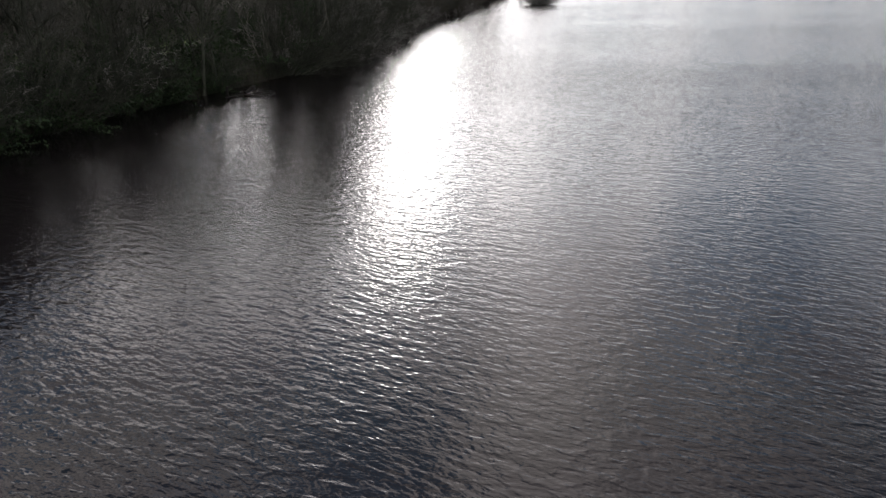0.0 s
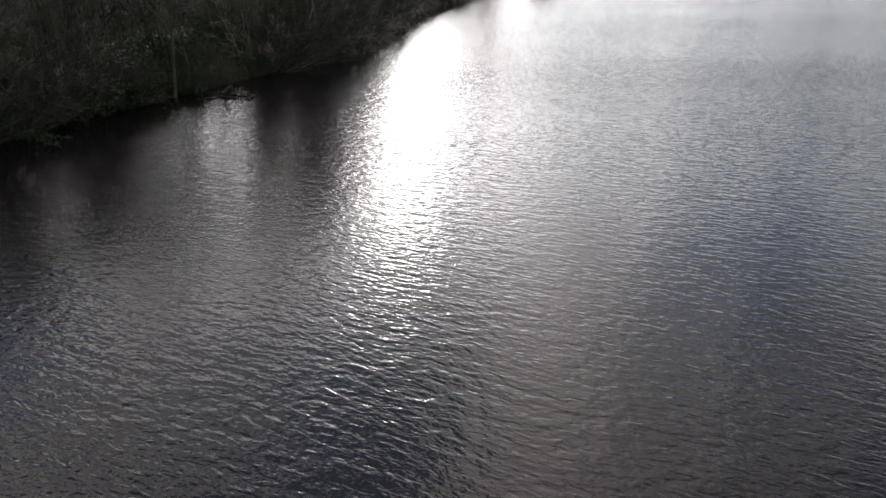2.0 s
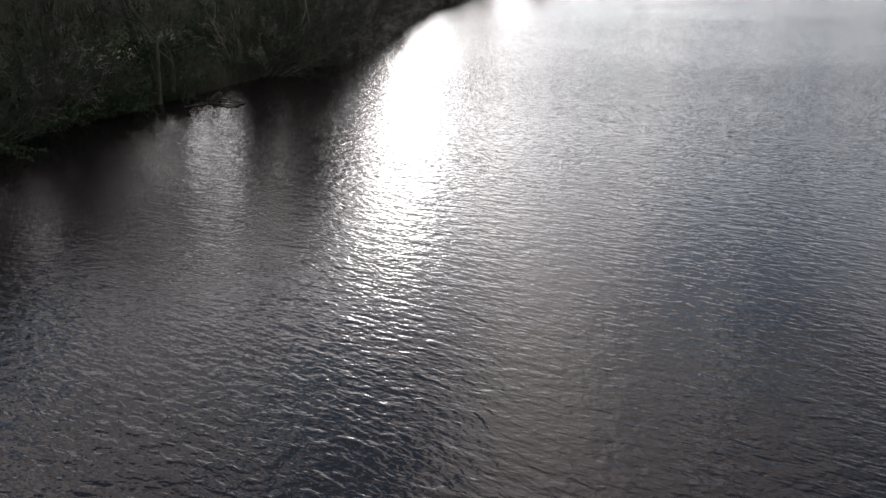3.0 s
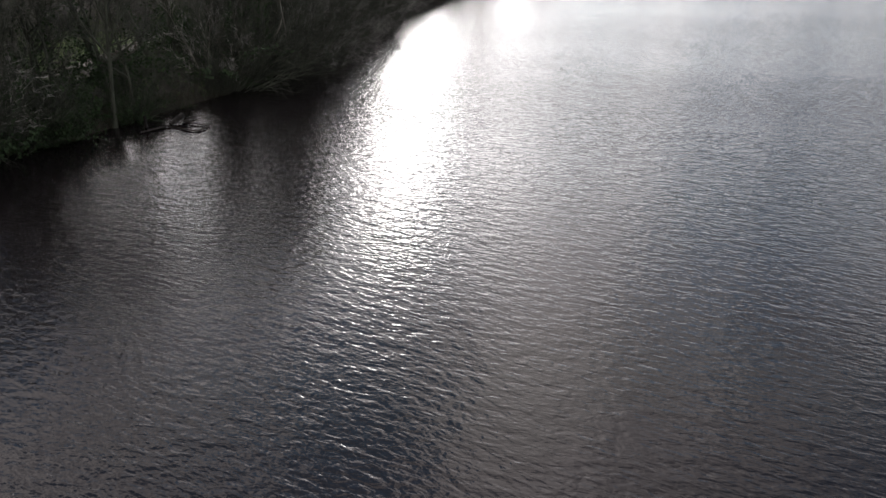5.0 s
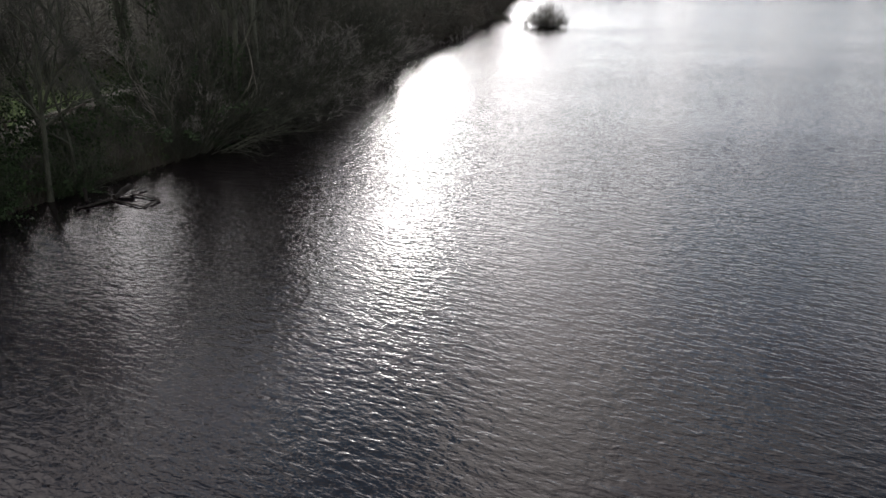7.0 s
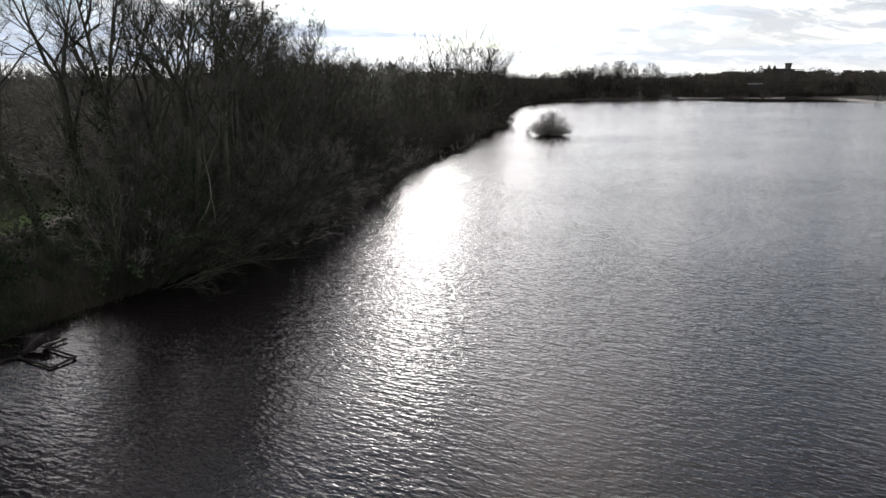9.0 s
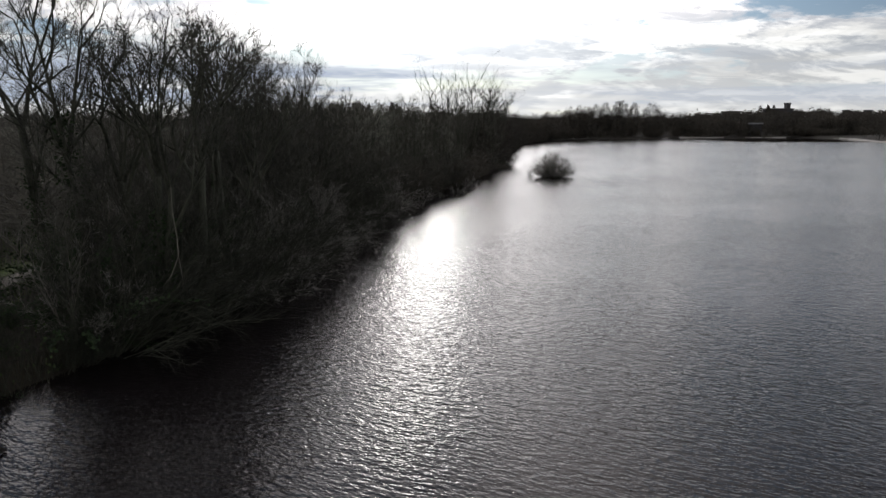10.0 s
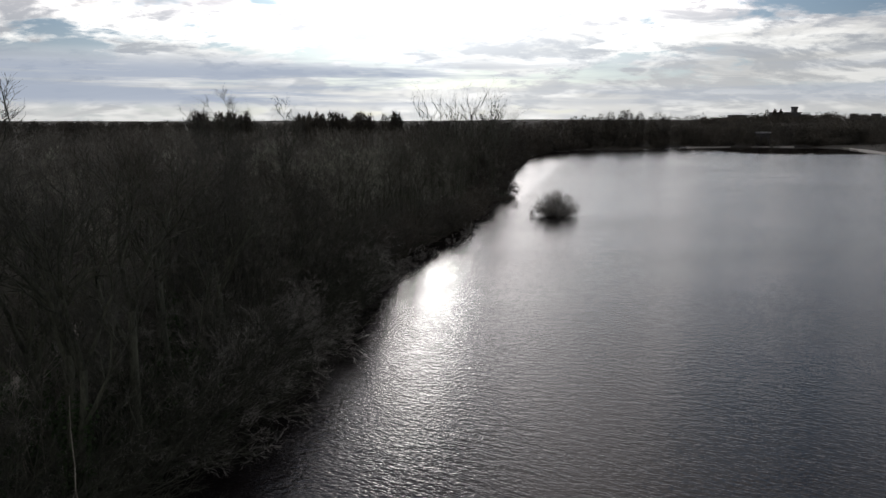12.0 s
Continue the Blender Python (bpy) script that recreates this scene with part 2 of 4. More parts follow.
def water_material():
    """Murky lake water, with the slopes of wind ripples of three lengths as its normal."""
    m, n, shader = material("lake_water")
    place = object_place(n)
    xyz = n.add("ShaderNodeSeparateXYZ", {0: place})

    def slopes(along, across, turn, steep, detail=1.0, distort=0.3):
        """The gradient of a sheet of ripples; along and across the crests, per metre."""
        turned = n.add("ShaderNodeVectorRotate", {"Vector": place, "Angle": turn}, rotation_type="Z_AXIS").outputs[0]
        grid = n.scaled(turned, (along, across, 1.0))

        def height(dx, dy):
            p = n.add("ShaderNodeVectorMath", {0: grid, 1: (dx, dy, 0.0)}, operation="ADD").outputs[0]
            return n.noise(p, 1.0, detail, 0.45, distort).outputs[0]

        here, step = height(0, 0), 0.06
        gx = n.math("MULTIPLY", n.math("SUBTRACT", height(step, 0), here), steep / step * along / across)
        gy = n.math("MULTIPLY", n.math("SUBTRACT", height(0, step), here), steep / step)
        g = n.add("ShaderNodeCombineXYZ", {"X": gx, "Y": gy, "Z": 0.0}).outputs[0]
        return n.add("ShaderNodeVectorRotate", {"Vector": g, "Angle": -turn}, rotation_type="Z_AXIS").outputs[0]

    ripple = slopes(2.9, 6.4, radians(28), 0.160, 2.0, 0.50)
    chop = slopes(1.2, 2.9, radians(25), 0.070, 1.0, 0.45)
    crisp = slopes(6.0, 12.0, radians(33), 0.105, 1.0, 0.4)
    total = n.add("ShaderNodeVectorMath", {0: ripple, 1: chop}, operation="ADD").outputs[0]
    total = n.add("ShaderNodeVectorMath", {0: total, 1: crisp}, operation="ADD").outputs[0]
    gust = n.noise(n.scaled(place, (0.030, 0.055, 1.0), radians(-20)), 1.0, 3.0, 0.55, 0.5).outputs[0]
    gust = n.ramp(gust, 0.30, 0.70, 0.85, 1.2)
    lee = n.ramp(n.math("ADD", xyz.outputs["Y"], n.math("MULTIPLY", xyz.outputs["X"], -0.10)), 290.0, 400.0, 1.0, 0.75)
    lee = n.math("MULTIPLY", lee, n.ramp(xyz.outputs["Y"], 58.0, 112.0, 1.05, 0.60))
    # the open reach feels the wind, the near cove little of it
    lee = n.math("MULTIPLY", lee, n.ramp(xyz.outputs["Y"], 26.0, 60.0, 0.84, 1.15))
    # the far corner lies calm behind the woods
    calm = n.math("MULTIPLY", n.ramp(xyz.outputs["Y"], 345.0, 385.0), n.ramp(xyz.outputs["X"], 135.0, 165.0))
    awake = n.math("SUBTRACT", 1.0, n.math("MULTIPLY", calm, 0.92))
    lee = n.math("MULTIPLY", lee, awake)
    # calmer under the trees of the bank
    off = n.math("ADD", n.math("ADD", xyz.outputs["X"], 29.5), n.math("MULTIPLY", xyz.outputs["Y"], -0.246))
    shelter = n.ramp(off, 1.5, 6.0, 0.35, 1.0)
    total = n.add("ShaderNodeVectorMath", {0: total, "Scale": n.math("MULTIPLY", n.math("MULTIPLY", gust, lee), shelter)}, operation="SCALE").outputs[0]
    swell = slopes(0.40, 1.0, radians(8), 0.032, 2.0, 0.4)
    swell = n.add("ShaderNodeVectorMath", {0: swell, "Scale": n.math("MULTIPLY", n.ramp(xyz.outputs["Y"], 80.0, 170.0, 0.15, 1.0), awake)}, operation="SCALE").outputs[0]
    total = n.add("ShaderNodeVectorMath", {0: total, 1: swell}, operation="ADD").outputs[0]
    # far normals are tilted towards the camera so the water reflects brighter sky
    tilt = n.add("ShaderNodeCombineXYZ", {"X": 0.0, "Y": n.math("MULTIPLY", n.ramp(xyz.outputs["Y"], 70.0, 200.0, 0.0, -0.042), awake), "Z": 1.0}).outputs[0]
    total = n.add("ShaderNodeVectorMath", {0: total, 1: tilt}, operation="ADD").outputs[0]
    normal = n.add("ShaderNodeVectorMath", {0: total}, operation="NORMALIZE").outputs[0]
    n.put(shader.inputs["Base Color"], rgb(0.0060, 0.0046, 0.0053))
    n.put(shader.inputs["Roughness"], 0.03)
    n.put(shader.inputs["IOR"], 1.333)
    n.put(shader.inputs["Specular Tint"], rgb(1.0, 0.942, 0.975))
    n.put(shader.inputs["Normal"], normal)
    return m


# ---------------------------------------------------------------- mesh helpers
def mesh_of(name, verts, faces, mat, smooth=False):
    data = bpy.data.meshes.new(name)
    data.from_pydata([tuple(v) for v in verts], [], faces)
    if smooth:
        data.polygons.foreach_set("use_smooth", [True] * len(data.polygons))
    data.materials.append(mat)
    data.update()
    return data


def part(name, bm, mat, parent, label=""):
    """Links a bmesh, or mesh data, as one mesh object under a thing or under a part."""
    if isinstance(bm, bmesh.types.BMesh):
        data = bpy.data.meshes.new(name)
        bm.to_mesh(data)
        bm.free()
        data.materials.append(mat)
    else:
        data = bm
    ob = new(name, data)
    ob.parent = parent
    return tagged(ob, label)


class Sticks:
    """Collects tapered round sticks into one mesh."""

    def __init__(self):
        self.verts, self.faces = [], []

    def tube(self, points, radii, sides):
        rings = []
        for i, p in enumerate(points):
            a = points[max(i - 1, 0)]
            b = points[min(i + 1, len(points) - 1)]
            way = (b - a).normalized()
            s = way.orthogonal().normalized()
            t = way.cross(s)
            rings.append(len(self.verts))
            for k in range(sides):
                w = 2 * math.pi * k / sides
                self.verts.append(p + (s * math.cos(w) + t * math.sin(w)) * radii[i])
        for a, b in zip(rings, rings[1:]):
            for k in range(sides):
                j = (k + 1) % sides
                self.faces.append((a + k, a + j, b + j, b + k))
        if sides > 3:
            self.faces.append(tuple(rings[-1] + k for k in range(sides)))

    def spike(self, base, tip, radius):
        way = (tip - base).normalized()
        s = way.orthogonal().normalized() * radius
        t = way.cross(s)
        n = len(self.verts)
        self.verts += [base + s, base - s * 0.5 + t * 0.87, base - s * 0.5 - t * 0.87, tip]
        self.faces += [(n, n + 1, n + 3), (n + 1, n + 2, n + 3), (n + 2, n, n + 3)]

    def leaf(self, place, way, side, length, width):
        n = len(self.verts)
        bend = way.cross(side) * length * 0.15
        self.verts += [place, place + way * length * 0.5 + side * width, place + way * length - bend, place + way * length * 0.5 - side * width]
        self.faces += [(n, n + 1, n + 2), (n, n + 2, n + 3)]

    def mesh(self, name, mat, smooth=False):
        return mesh_of(name, self.verts, self.faces, mat, smooth)


def any_way(rng):
    w = rng.uniform(0, 2 * math.pi)
    z = rng.uniform(-1, 1)
    r = math.sqrt(1 - z * z)
    return Vector((r * math.cos(w), r * math.sin(w), z))


def bent(rng, start, way, length, pieces, lift, wander):
    """A wandering line that bends upwards by lift."""
    points, d = [start.copy()], way.normalized()
    for _ in range(pieces):
        d = (d + Vector((0, 0, lift / pieces)) + any_way(rng) * wander).normalized()
        points.append(points[-1] + d * (length / pieces))
    return points


def along(points, f):
    x = f * (len(points) - 1)
    i = min(int(x), len(points) - 2)
    return points[i].lerp(points[i + 1], x - i), (points[i + 1] - points[i]).normalized()


def side_way(rng, way, degrees):
    """A direction that leaves way by about so many degrees."""
    s = way.orthogonal().normalized()
    s.rotate(Matrix.Rotation(rng.uniform(0, 2 * math.pi), 3, way))
    a = radians(degrees)
    return (way * math.cos(a) + s * math.sin(a)).normalized()


def twiggery(rng, fine, points, radius, count, length, twigs):
    """Branchlets with twigs along a branch."""
    for _ in range(count):
        p, d = along(points, rng.uniform(0.25, 1.0))
        way = (side_way(rng, d, rng.uniform(25, 60)) + Vector((0, 0, 0.15))).normalized()
        tip = p + way * length * rng.uniform(0.7, 1.35)
        fine.spike(p, tip, radius)
        for _ in range(twigs):
            q = p.lerp(tip, rng.uniform(0.15, 0.9))
            fine.spike(q, q + side_way(rng, way, rng.uniform(15, 55)) * length * rng.uniform(0.4, 0.85), radius * 0.62)


def tree_meshes(seed, height, spread, lean=(0, 0), limbs=12, low=0.3, ivy=0, twig=TWIG, fork=0.0, detail=(7, 6, 5, 0.013)):
    """A bare broadleaved tree: trunk with limbs, crown of branchlets and twigs, and ivy."""
    rng = random.Random(seed)
    wood, fine, green = Sticks(), Sticks(), Sticks()
    girth = 0.0125 * height
    trunk = bent(rng, Vector((0, 0, -0.3)), Vector((lean[0], lean[1], 1)), height * 0.86, 9, 0.12, 0.07)
    wood.tube(trunk, [girth * (1.35 if i == 0 else 1 - 0.095 * i) for i in range(10)], 7)
    stems = [(trunk, girth)]
    if fork:
        p, d = along(trunk, fork)
        second = bent(rng, p, side_way(rng, d, 24), height * (0.9 - fork), 6, 0.35, 0.08)
        wood.tube(second, [girth * 0.62 * (1 - 0.14 * i) for i in range(7)], 6)
        stems.append((second, girth * 0.62))
    for stem, g in stems:
        for k in range(limbs if stem is trunk else limbs // 2):
            f = low + (1 - low) * (k + rng.random()) / limbs if stem is trunk else rng.uniform(0.25, 1.0)
            p, d = along(stem, min(f, 1.0))
            size = spread * (0.62 + 0.45 * math.sin(math.pi * min(1, (f - low) / (1 - low) * 0.8 + 0.2))) * rng.uniform(0.7, 1.15)
            limb = bent(rng, p, side_way(rng, d, rng.uniform(34, 68)), size, 5, 0.75, 0.20)
            r = g * (1 - 0.72 * f) * 0.58 + 0.016
            wood.tube(limb, [r * (1 - 0.17 * i) for i in range(6)], 5)
            for _ in range(detail[0]):
                q, e = along(limb, rng.uniform(0.25, 1.0))
                branch = bent(rng, q, side_way(rng, e, rng.uniform(25, 55)), size * rng.uniform(0.3, 0.5), 3, 0.4, 0.14)
                wood.tube(branch, (r * 0.42, r * 0.32, r * 0.22, 0.008), 3)
                twiggery(rng, fine, branch, detail[3], detail[1], size * 0.21, detail[2])
    for _ in range(ivy):
        f = rng.uniform(0.02, 0.72) ** 1.1
        p, d = along(trunk, f)
        out = side_way(rng, d, 90)
        spot = p + out * (girth * (1 - 0.6 * f) + rng.random() ** 2 * 0.45)
        way = (out + any_way(rng) * 0.7).normalized()
        green.leaf(spot, way, way.orthogonal().normalized(), rng.uniform(0.10, 0.20), rng.uniform(0.05, 0.09))
    made = [("trunk", wood.mesh("trunk", BARK, True), ""), ("crown", fine.mesh("crown", twig), "")]
    if ivy:
        made.append(("ivy", green.mesh("ivy", IVY), "dark green ivy leaves round the trunk"))
    return made


def crown_tree_meshes(seed, height, fork, stems=1, lean=(0, 0), spread=34, sides=5, ivy=0, twig=TWIG, knots=5, fine_count=9):
    """A bare full-grown tree: one or two stems that fork into curving limbs, and these again and again into twigs."""
    rng = random.Random(seed)
    wood, fine, green = Sticks(), Sticks(), Sticks()
    girth = 0.0185 * height

    def grow(start, way, length, radius, level):
        thin = radius * (0.70 if level else 0.62)
        line = bent(rng, start, way, length, knots, 0.42 if level else 0.10, 0.15 if level else 0.06)
        wood.tube(line, [radius + (thin - radius) * k / knots for k in range(knots + 1)], (8, 6, 5, 4, 3)[level])
        if level == 4:
            twiggery(rng, fine, line, 0.011, fine_count, length * 0.62, 4)
            return line
        count = (rng.choice((3, 4)), 3, 3, 2)[level]
        for k in range(count):
            p, d = along(line, 1.0 if k < 2 else rng.uniform(0.62, 0.95))
            out = side_way(rng, d, rng.uniform(0.5, 1.15) * (spread if level else spread * 0.85))
            grow(p, out, length * rng.uniform(0.62, 0.80) if level else height * rng.uniform(0.17, 0.23), thin * rng.uniform(0.62, 0.82), level + 1)
        for _ in range((1, sides, sides - 1, 2)[level]):
            p, d = along(line, rng.uniform(0.78, 0.98) if level == 0 else rng.uniform(0.25, 0.95))
            grow(p, side_way(rng, d, rng.uniform(35, 65)), height * rng.uniform(0.06, 0.11), thin * 0.36 + 0.008, 4)
        return line

    for k in range(stems):
        w = rng.uniform(0, 6.28)
        base = Vector((math.cos(w), math.sin(w), 0)) * (0.34 * k) - Vector((0, 0, 0.3))
        way = Vector((lean[0] + rng.uniform(-0.05, 0.05), lean[1] + 0.06 * k, 1))
        trunk = grow(base, way, height * fork * (1 - 0.06 * k), girth * (1 if k == 0 else 0.8), 0)
        for _ in range(ivy):
            f = rng.uniform(0.02, 0.8)
            p, d = along(trunk, f)
            out = side_way(rng, d, 90)
            face = (out + any_way(rng) * 0.7).normalized()
            green.leaf(p + out * (girth * (1 - 0.4 * f) + rng.random() ** 2 * 0.35), face, face.orthogonal().normalized(), rng.uniform(0.10, 0.20), rng.uniform(0.05, 0.09))
    top = max(v.z for v in fine.verts)
    for sticks in (wood, fine, green):
        sticks.verts = [v * (height / top) for v in sticks.verts]
    made = [("trunk", wood.mesh("trunk", BARK, True), ""), ("crown", fine.mesh("crown", twig), "")]
    if ivy:
        made.append(("ivy", green.mesh("ivy", IVY), "dark green ivy leaves round the trunk"))
    return made


def shrub_meshes(seed, height, width, stems, twig, arch=0.25, detail=(5, 5, 4, 0.009)):
    """A bare many-stemmed shrub."""
    rng = random.Random(seed)
    wood, fine = Sticks(), Sticks()
    for k in range(stems):
        w = 2 * math.pi * (k + rng.random()) / stems
        tilt = rng.uniform(0.05, 1.0) ** 0.8 * width / height
        base = Vector((math.cos(w), math.sin(w), 0)) * rng.uniform(0.0, 0.12) * width - Vector((0, 0, 0.3))
        size = height * rng.uniform(0.7, 1.1)
        stem = bent(rng, base, Vector((math.cos(w) * tilt, math.sin(w) * tilt, 1)), size, 5, -arch, 0.12)
        r = 0.010 * height * rng.uniform(0.5, 1.0) + 0.006
        wood.tube(stem, [r * (1 - 0.17 * i) for i in range(6)], 4)
        for _ in range(detail[0]):
            p, d = along(stem, rng.uniform(0.2, 1.0))
            branch = bent(rng, p, side_way(rng, d, rng.uniform(20, 50)), size * rng.uniform(0.22, 0.42), 2, 0.2, 0.16)
            wood.tube(branch, (r * 0.5, r * 0.35, 0.006), 3)
            twiggery(rng, fine, branch, detail[3], detail[1], size * 0.15, detail[2])
    return [("framework", wood.mesh("framework", BARK, True), ""), ("crown", fine.mesh("crown", twig), "")]


def thicket_meshes(seed, height, width, leaves):
    """A low evergreen tangle: arching canes and dark leaves, uneven and full of holes."""
    rng = random.Random(seed)
    wood, green = Sticks(), Sticks()
    canes = []
    for k in range(26):
        w = rng.uniform(0, 2 * math.pi)
        lean = rng.uniform(0.1, 1.0)
        cane = bent(rng, Vector((math.cos(w) * 0.2 * width, math.sin(w) * 0.2 * width, -0.2)), Vector((math.cos(w) * lean, math.sin(w) * lean, 1)), height * rng.uniform(0.8, 1.5), 6, -0.9, 0.14)
        wood.tube(cane, [0.014 * (1 - 0.13 * i) for i in range(7)], 3)
        canes.append(cane)
    for _ in range(leaves):
        p, d = along(rng.choice(canes), rng.uniform(0.15, 1.0))
        way = any_way(rng)
        spot = p + any_way(rng) * 0.28 * rng.random()
        green.leaf(spot, way, way.orthogonal().normalized(), rng.uniform(0.09, 0.17), rng.uniform(0.04, 0.075))
    return [("cane_tangle", wood.mesh("cane_tangle", BARK), ""), ("foliage", green.mesh("foliage", IVY), "dark green leaves")]


def thing(name, meshes, label, category, group=""):
    """An Empty with its parts."""
    root = new(name)
    root.empty_display_size = 0.3
    for title, data, note in meshes:
        made = part(title, data, None, root, note)
        if title in ("cane_tangle", "foliage"):
            tagged(made, kind="stuff")
    return tagged(root, label, category, group)


# ---------------------------------------------------------------- the lie of the land
SHORE = [(-60, -260), (-40, -120), (-30, -40), (-24, 10), (-21.5, 34), (-20.8, 46), (-19.6, 51), (-16.6, 54.8), (-15.2, 58), (-13.4, 61.2),
         (-11.6, 66), (-10.0, 72), (-9.2, 79), (-7.8, 86), (-6.6, 95), (-5.0, 105), (-3.4, 117), (-0.2, 127), (4.6, 140), (8.6, 155),
         (11.0, 166), (12.2, 177.0), (17.8, 182.0), (18.0, 186.0), (13.8, 191), (18, 212), (27, 268), (41, 345), (62, 400), (98, 428),
         (132, 440), (180, 462), (236, 455), (212, 372), (208, 345), (262, 250), (300, 100), (290, -120), (180, -260)]
SHORE_A = np.array(SHORE, float)


def shore_distance(x, y):
    """Metres from the waterline; negative on the lake."""
    x, y = np.asarray(x, float), np.asarray(y, float)
    best = np.full(x.shape, 1e9)
    inside = np.zeros(x.shape, bool)
    for (ax, ay), (bx, by) in zip(SHORE_A, np.roll(SHORE_A, -1, 0)):
        dx, dy = bx - ax, by - ay
        f = np.clip(((x - ax) * dx + (y - ay) * dy) / (dx * dx + dy * dy), 0, 1)
        best = np.minimum(best, np.hypot(x - ax - f * dx, y - ay - f * dy))
        crosses = (ay > y) != (by > y)
        with np.errstate(divide="ignore", invalid="ignore"):
            inside ^= crosses & (x < (bx - ax) * (y - ay) / (by - ay if by != ay else 1e-9) + ax)
    return np.where(inside, -best, best)


def waves(x, y, size, k):
    return (np.sin(x / size + k) * np.cos(y / size * 0.83 + 1.7 * k) + 0.5 * np.sin((x + 1.3 * y) / size * 1.9 + 2.1 * k)) / 1.5


def land(x, y):
    """The height of the ground."""
    x, y = np.asarray(x, float), np.asarray(y, float)
    d = shore_distance(x, y) + 0.35 * waves(x, y, 1.1, 0.4) + 0.5 * waves(x, y, 3.1, 1.9)
    bank = 1.45 * (1 - np.exp(-np.maximum(d, 0) / 3.2)) + 0.02
    bank = bank + 0.12 * waves(x, y, 2.3, 0.7) * np.clip(d / 4, 0, 1)
    r = np.hypot(x, y - 100)
    far = np.clip((r - 900) / 2300, 0, 1)
    rise = 21 * far * far * (3 - 2 * far) * (0.8 + 0.35 * waves(x, y, 420, 0.3))
    knoll = 13 * np.exp(-((x - 470) / 260) ** 2 - ((y - 930) / 260) ** 2)
    bed = -0.10 + 0.35 * np.maximum(d, -5)
    return np.where(d > 0, bank + rise + knoll, bed)


def land_z(x, y):
    return float(land(np.array([x]), np.array([y]))[0])


def build_ground():
    def spread(lo, hi, step, reach_lo, reach_hi):
        mid = np.arange(lo, hi + step, step)
        out = [hi]
        while out[-1] < reach_hi:
            out.append(out[-1] + max(step, (out[-1] - hi) * 0.16 + step))
        back = [lo]
        while back[-1] > reach_lo:
            back.append(back[-1] - max(step, (lo - back[-1]) * 0.16 + step))
        return np.unique(np.round(np.concatenate([back, mid, out]), 3))

    xs, ys = spread(-34, 34, 0.8, -4200, 4200), spread(30, 215, 0.9, -4200, 4300)
    gx, gy = np.meshgrid(xs, ys)
    gz = land(gx.ravel(), gy.ravel())
    verts = np.column_stack([gx.ravel(), gy.ravel(), gz])
    w = len(xs)
    i = np.arange(len(verts)).reshape(len(ys), w)
    quads = np.stack([i[:-1, :-1], i[:-1, 1:], i[1:, 1:], i[1:, :-1]], -1).reshape(-1, 4)
    data = mesh_of("ground", verts.tolist(), quads.tolist(), ground_material(), True)
    tagged(new("ground", data), "leaf-littered lake bank with patches of rough green grass", "ground", kind="structure")


def build_water():
    verts = [(-90, -300, 0), (320, -300, 0), (320, 520, 0), (-90, 520, 0)]
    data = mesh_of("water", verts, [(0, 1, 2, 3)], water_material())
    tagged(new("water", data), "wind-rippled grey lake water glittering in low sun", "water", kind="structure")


build_ground()
build_water()


# ---------------------------------------------------------------- bank: path and fence
def ribbon(name, line, width, lift, mat, label, category):
    verts, faces = [], []
    dense = []
    for (ax, ay), (bx, by) in zip(line, line[1:]):
        steps = max(2, int(math.hypot(bx - ax, by - ay) / 0.7))
        dense += [(ax + (bx - ax) * k / steps, ay + (by - ay) * k / steps) for k in range(steps)]
    dense.append(line[-1])
    rng = random.Random(5)
    for k, (x, y) in enumerate(dense):
        ax, ay = dense[max(k - 1, 0)]
        bx, by = dense[min(k + 1, len(dense) - 1)]
        way = Vector((bx - ax, by - ay, 0)).normalized()
        for s in (-1.0, -0.5, 0.0, 0.5, 1.0):
            w = width / 2 * s * (1 + (rng.uniform(-0.12, 0.12) if abs(s) == 1 else 0))
            px, py = x - way.y * w, y + way.x * w
            verts.append((px, py, land_z(px, py) + (lift if abs(s) < 1 else -0.03) + 0.02 * (1 - s * s)))
    for k in range(len(dense) - 1):
        for j in range(4):
            a = 5 * k + j
            faces.append((a, a + 5, a + 6, a + 1))
    return tagged(new(name, mesh_of(name, verts, faces, mat, True)), label, category, kind="structure")


ribbon("path", [(-27, 34), (-24.0, 50), (-22.0, 60), (-20.9, 66), (-20.3, 71), (-19.7, 76), (-20.2, 84), (-22.5, 92)], 1.4, 0.07, GRAVEL,
       "pale worn gravel footpath behind the bank trees", "path")


ribbon("shingle_strip", [(146, 447), (180, 460.6), (214, 457)], 2.6, 0.3, PALE_SHORE, "thin pale strip along the far waterline", "shingle")
ribbon("shingle_strip", [(232, 446), (222, 405), (209.5, 362), (213, 345)], 2.6, 0.3, PALE_SHORE, "thin pale strip along the far waterline", "shingle")


def box(bm, size, place, turn=None, bevel=0.01):
    m = Matrix.Translation(place) @ (turn or Matrix.Identity(4)) @ Matrix.Diagonal((*size, 1))
    made = bmesh.ops.create_cube(bm, size=1.0, matrix=m)
    if bevel:
        edges = list({e for v in made["verts"] for e in v.link_edges})
        bmesh.ops.bevel(bm, geom=edges, offset=bevel, segments=1, affect="EDGES")


def rail_between(bm, a, b, high, thick, bevel=0.008):
    a, b = Vector(a), Vector(b)
    turn = (b - a).to_track_quat("X", "Z").to_matrix().to_4x4()
    box(bm, ((b - a).length, thick, high), (a + b) / 2, turn, bevel)


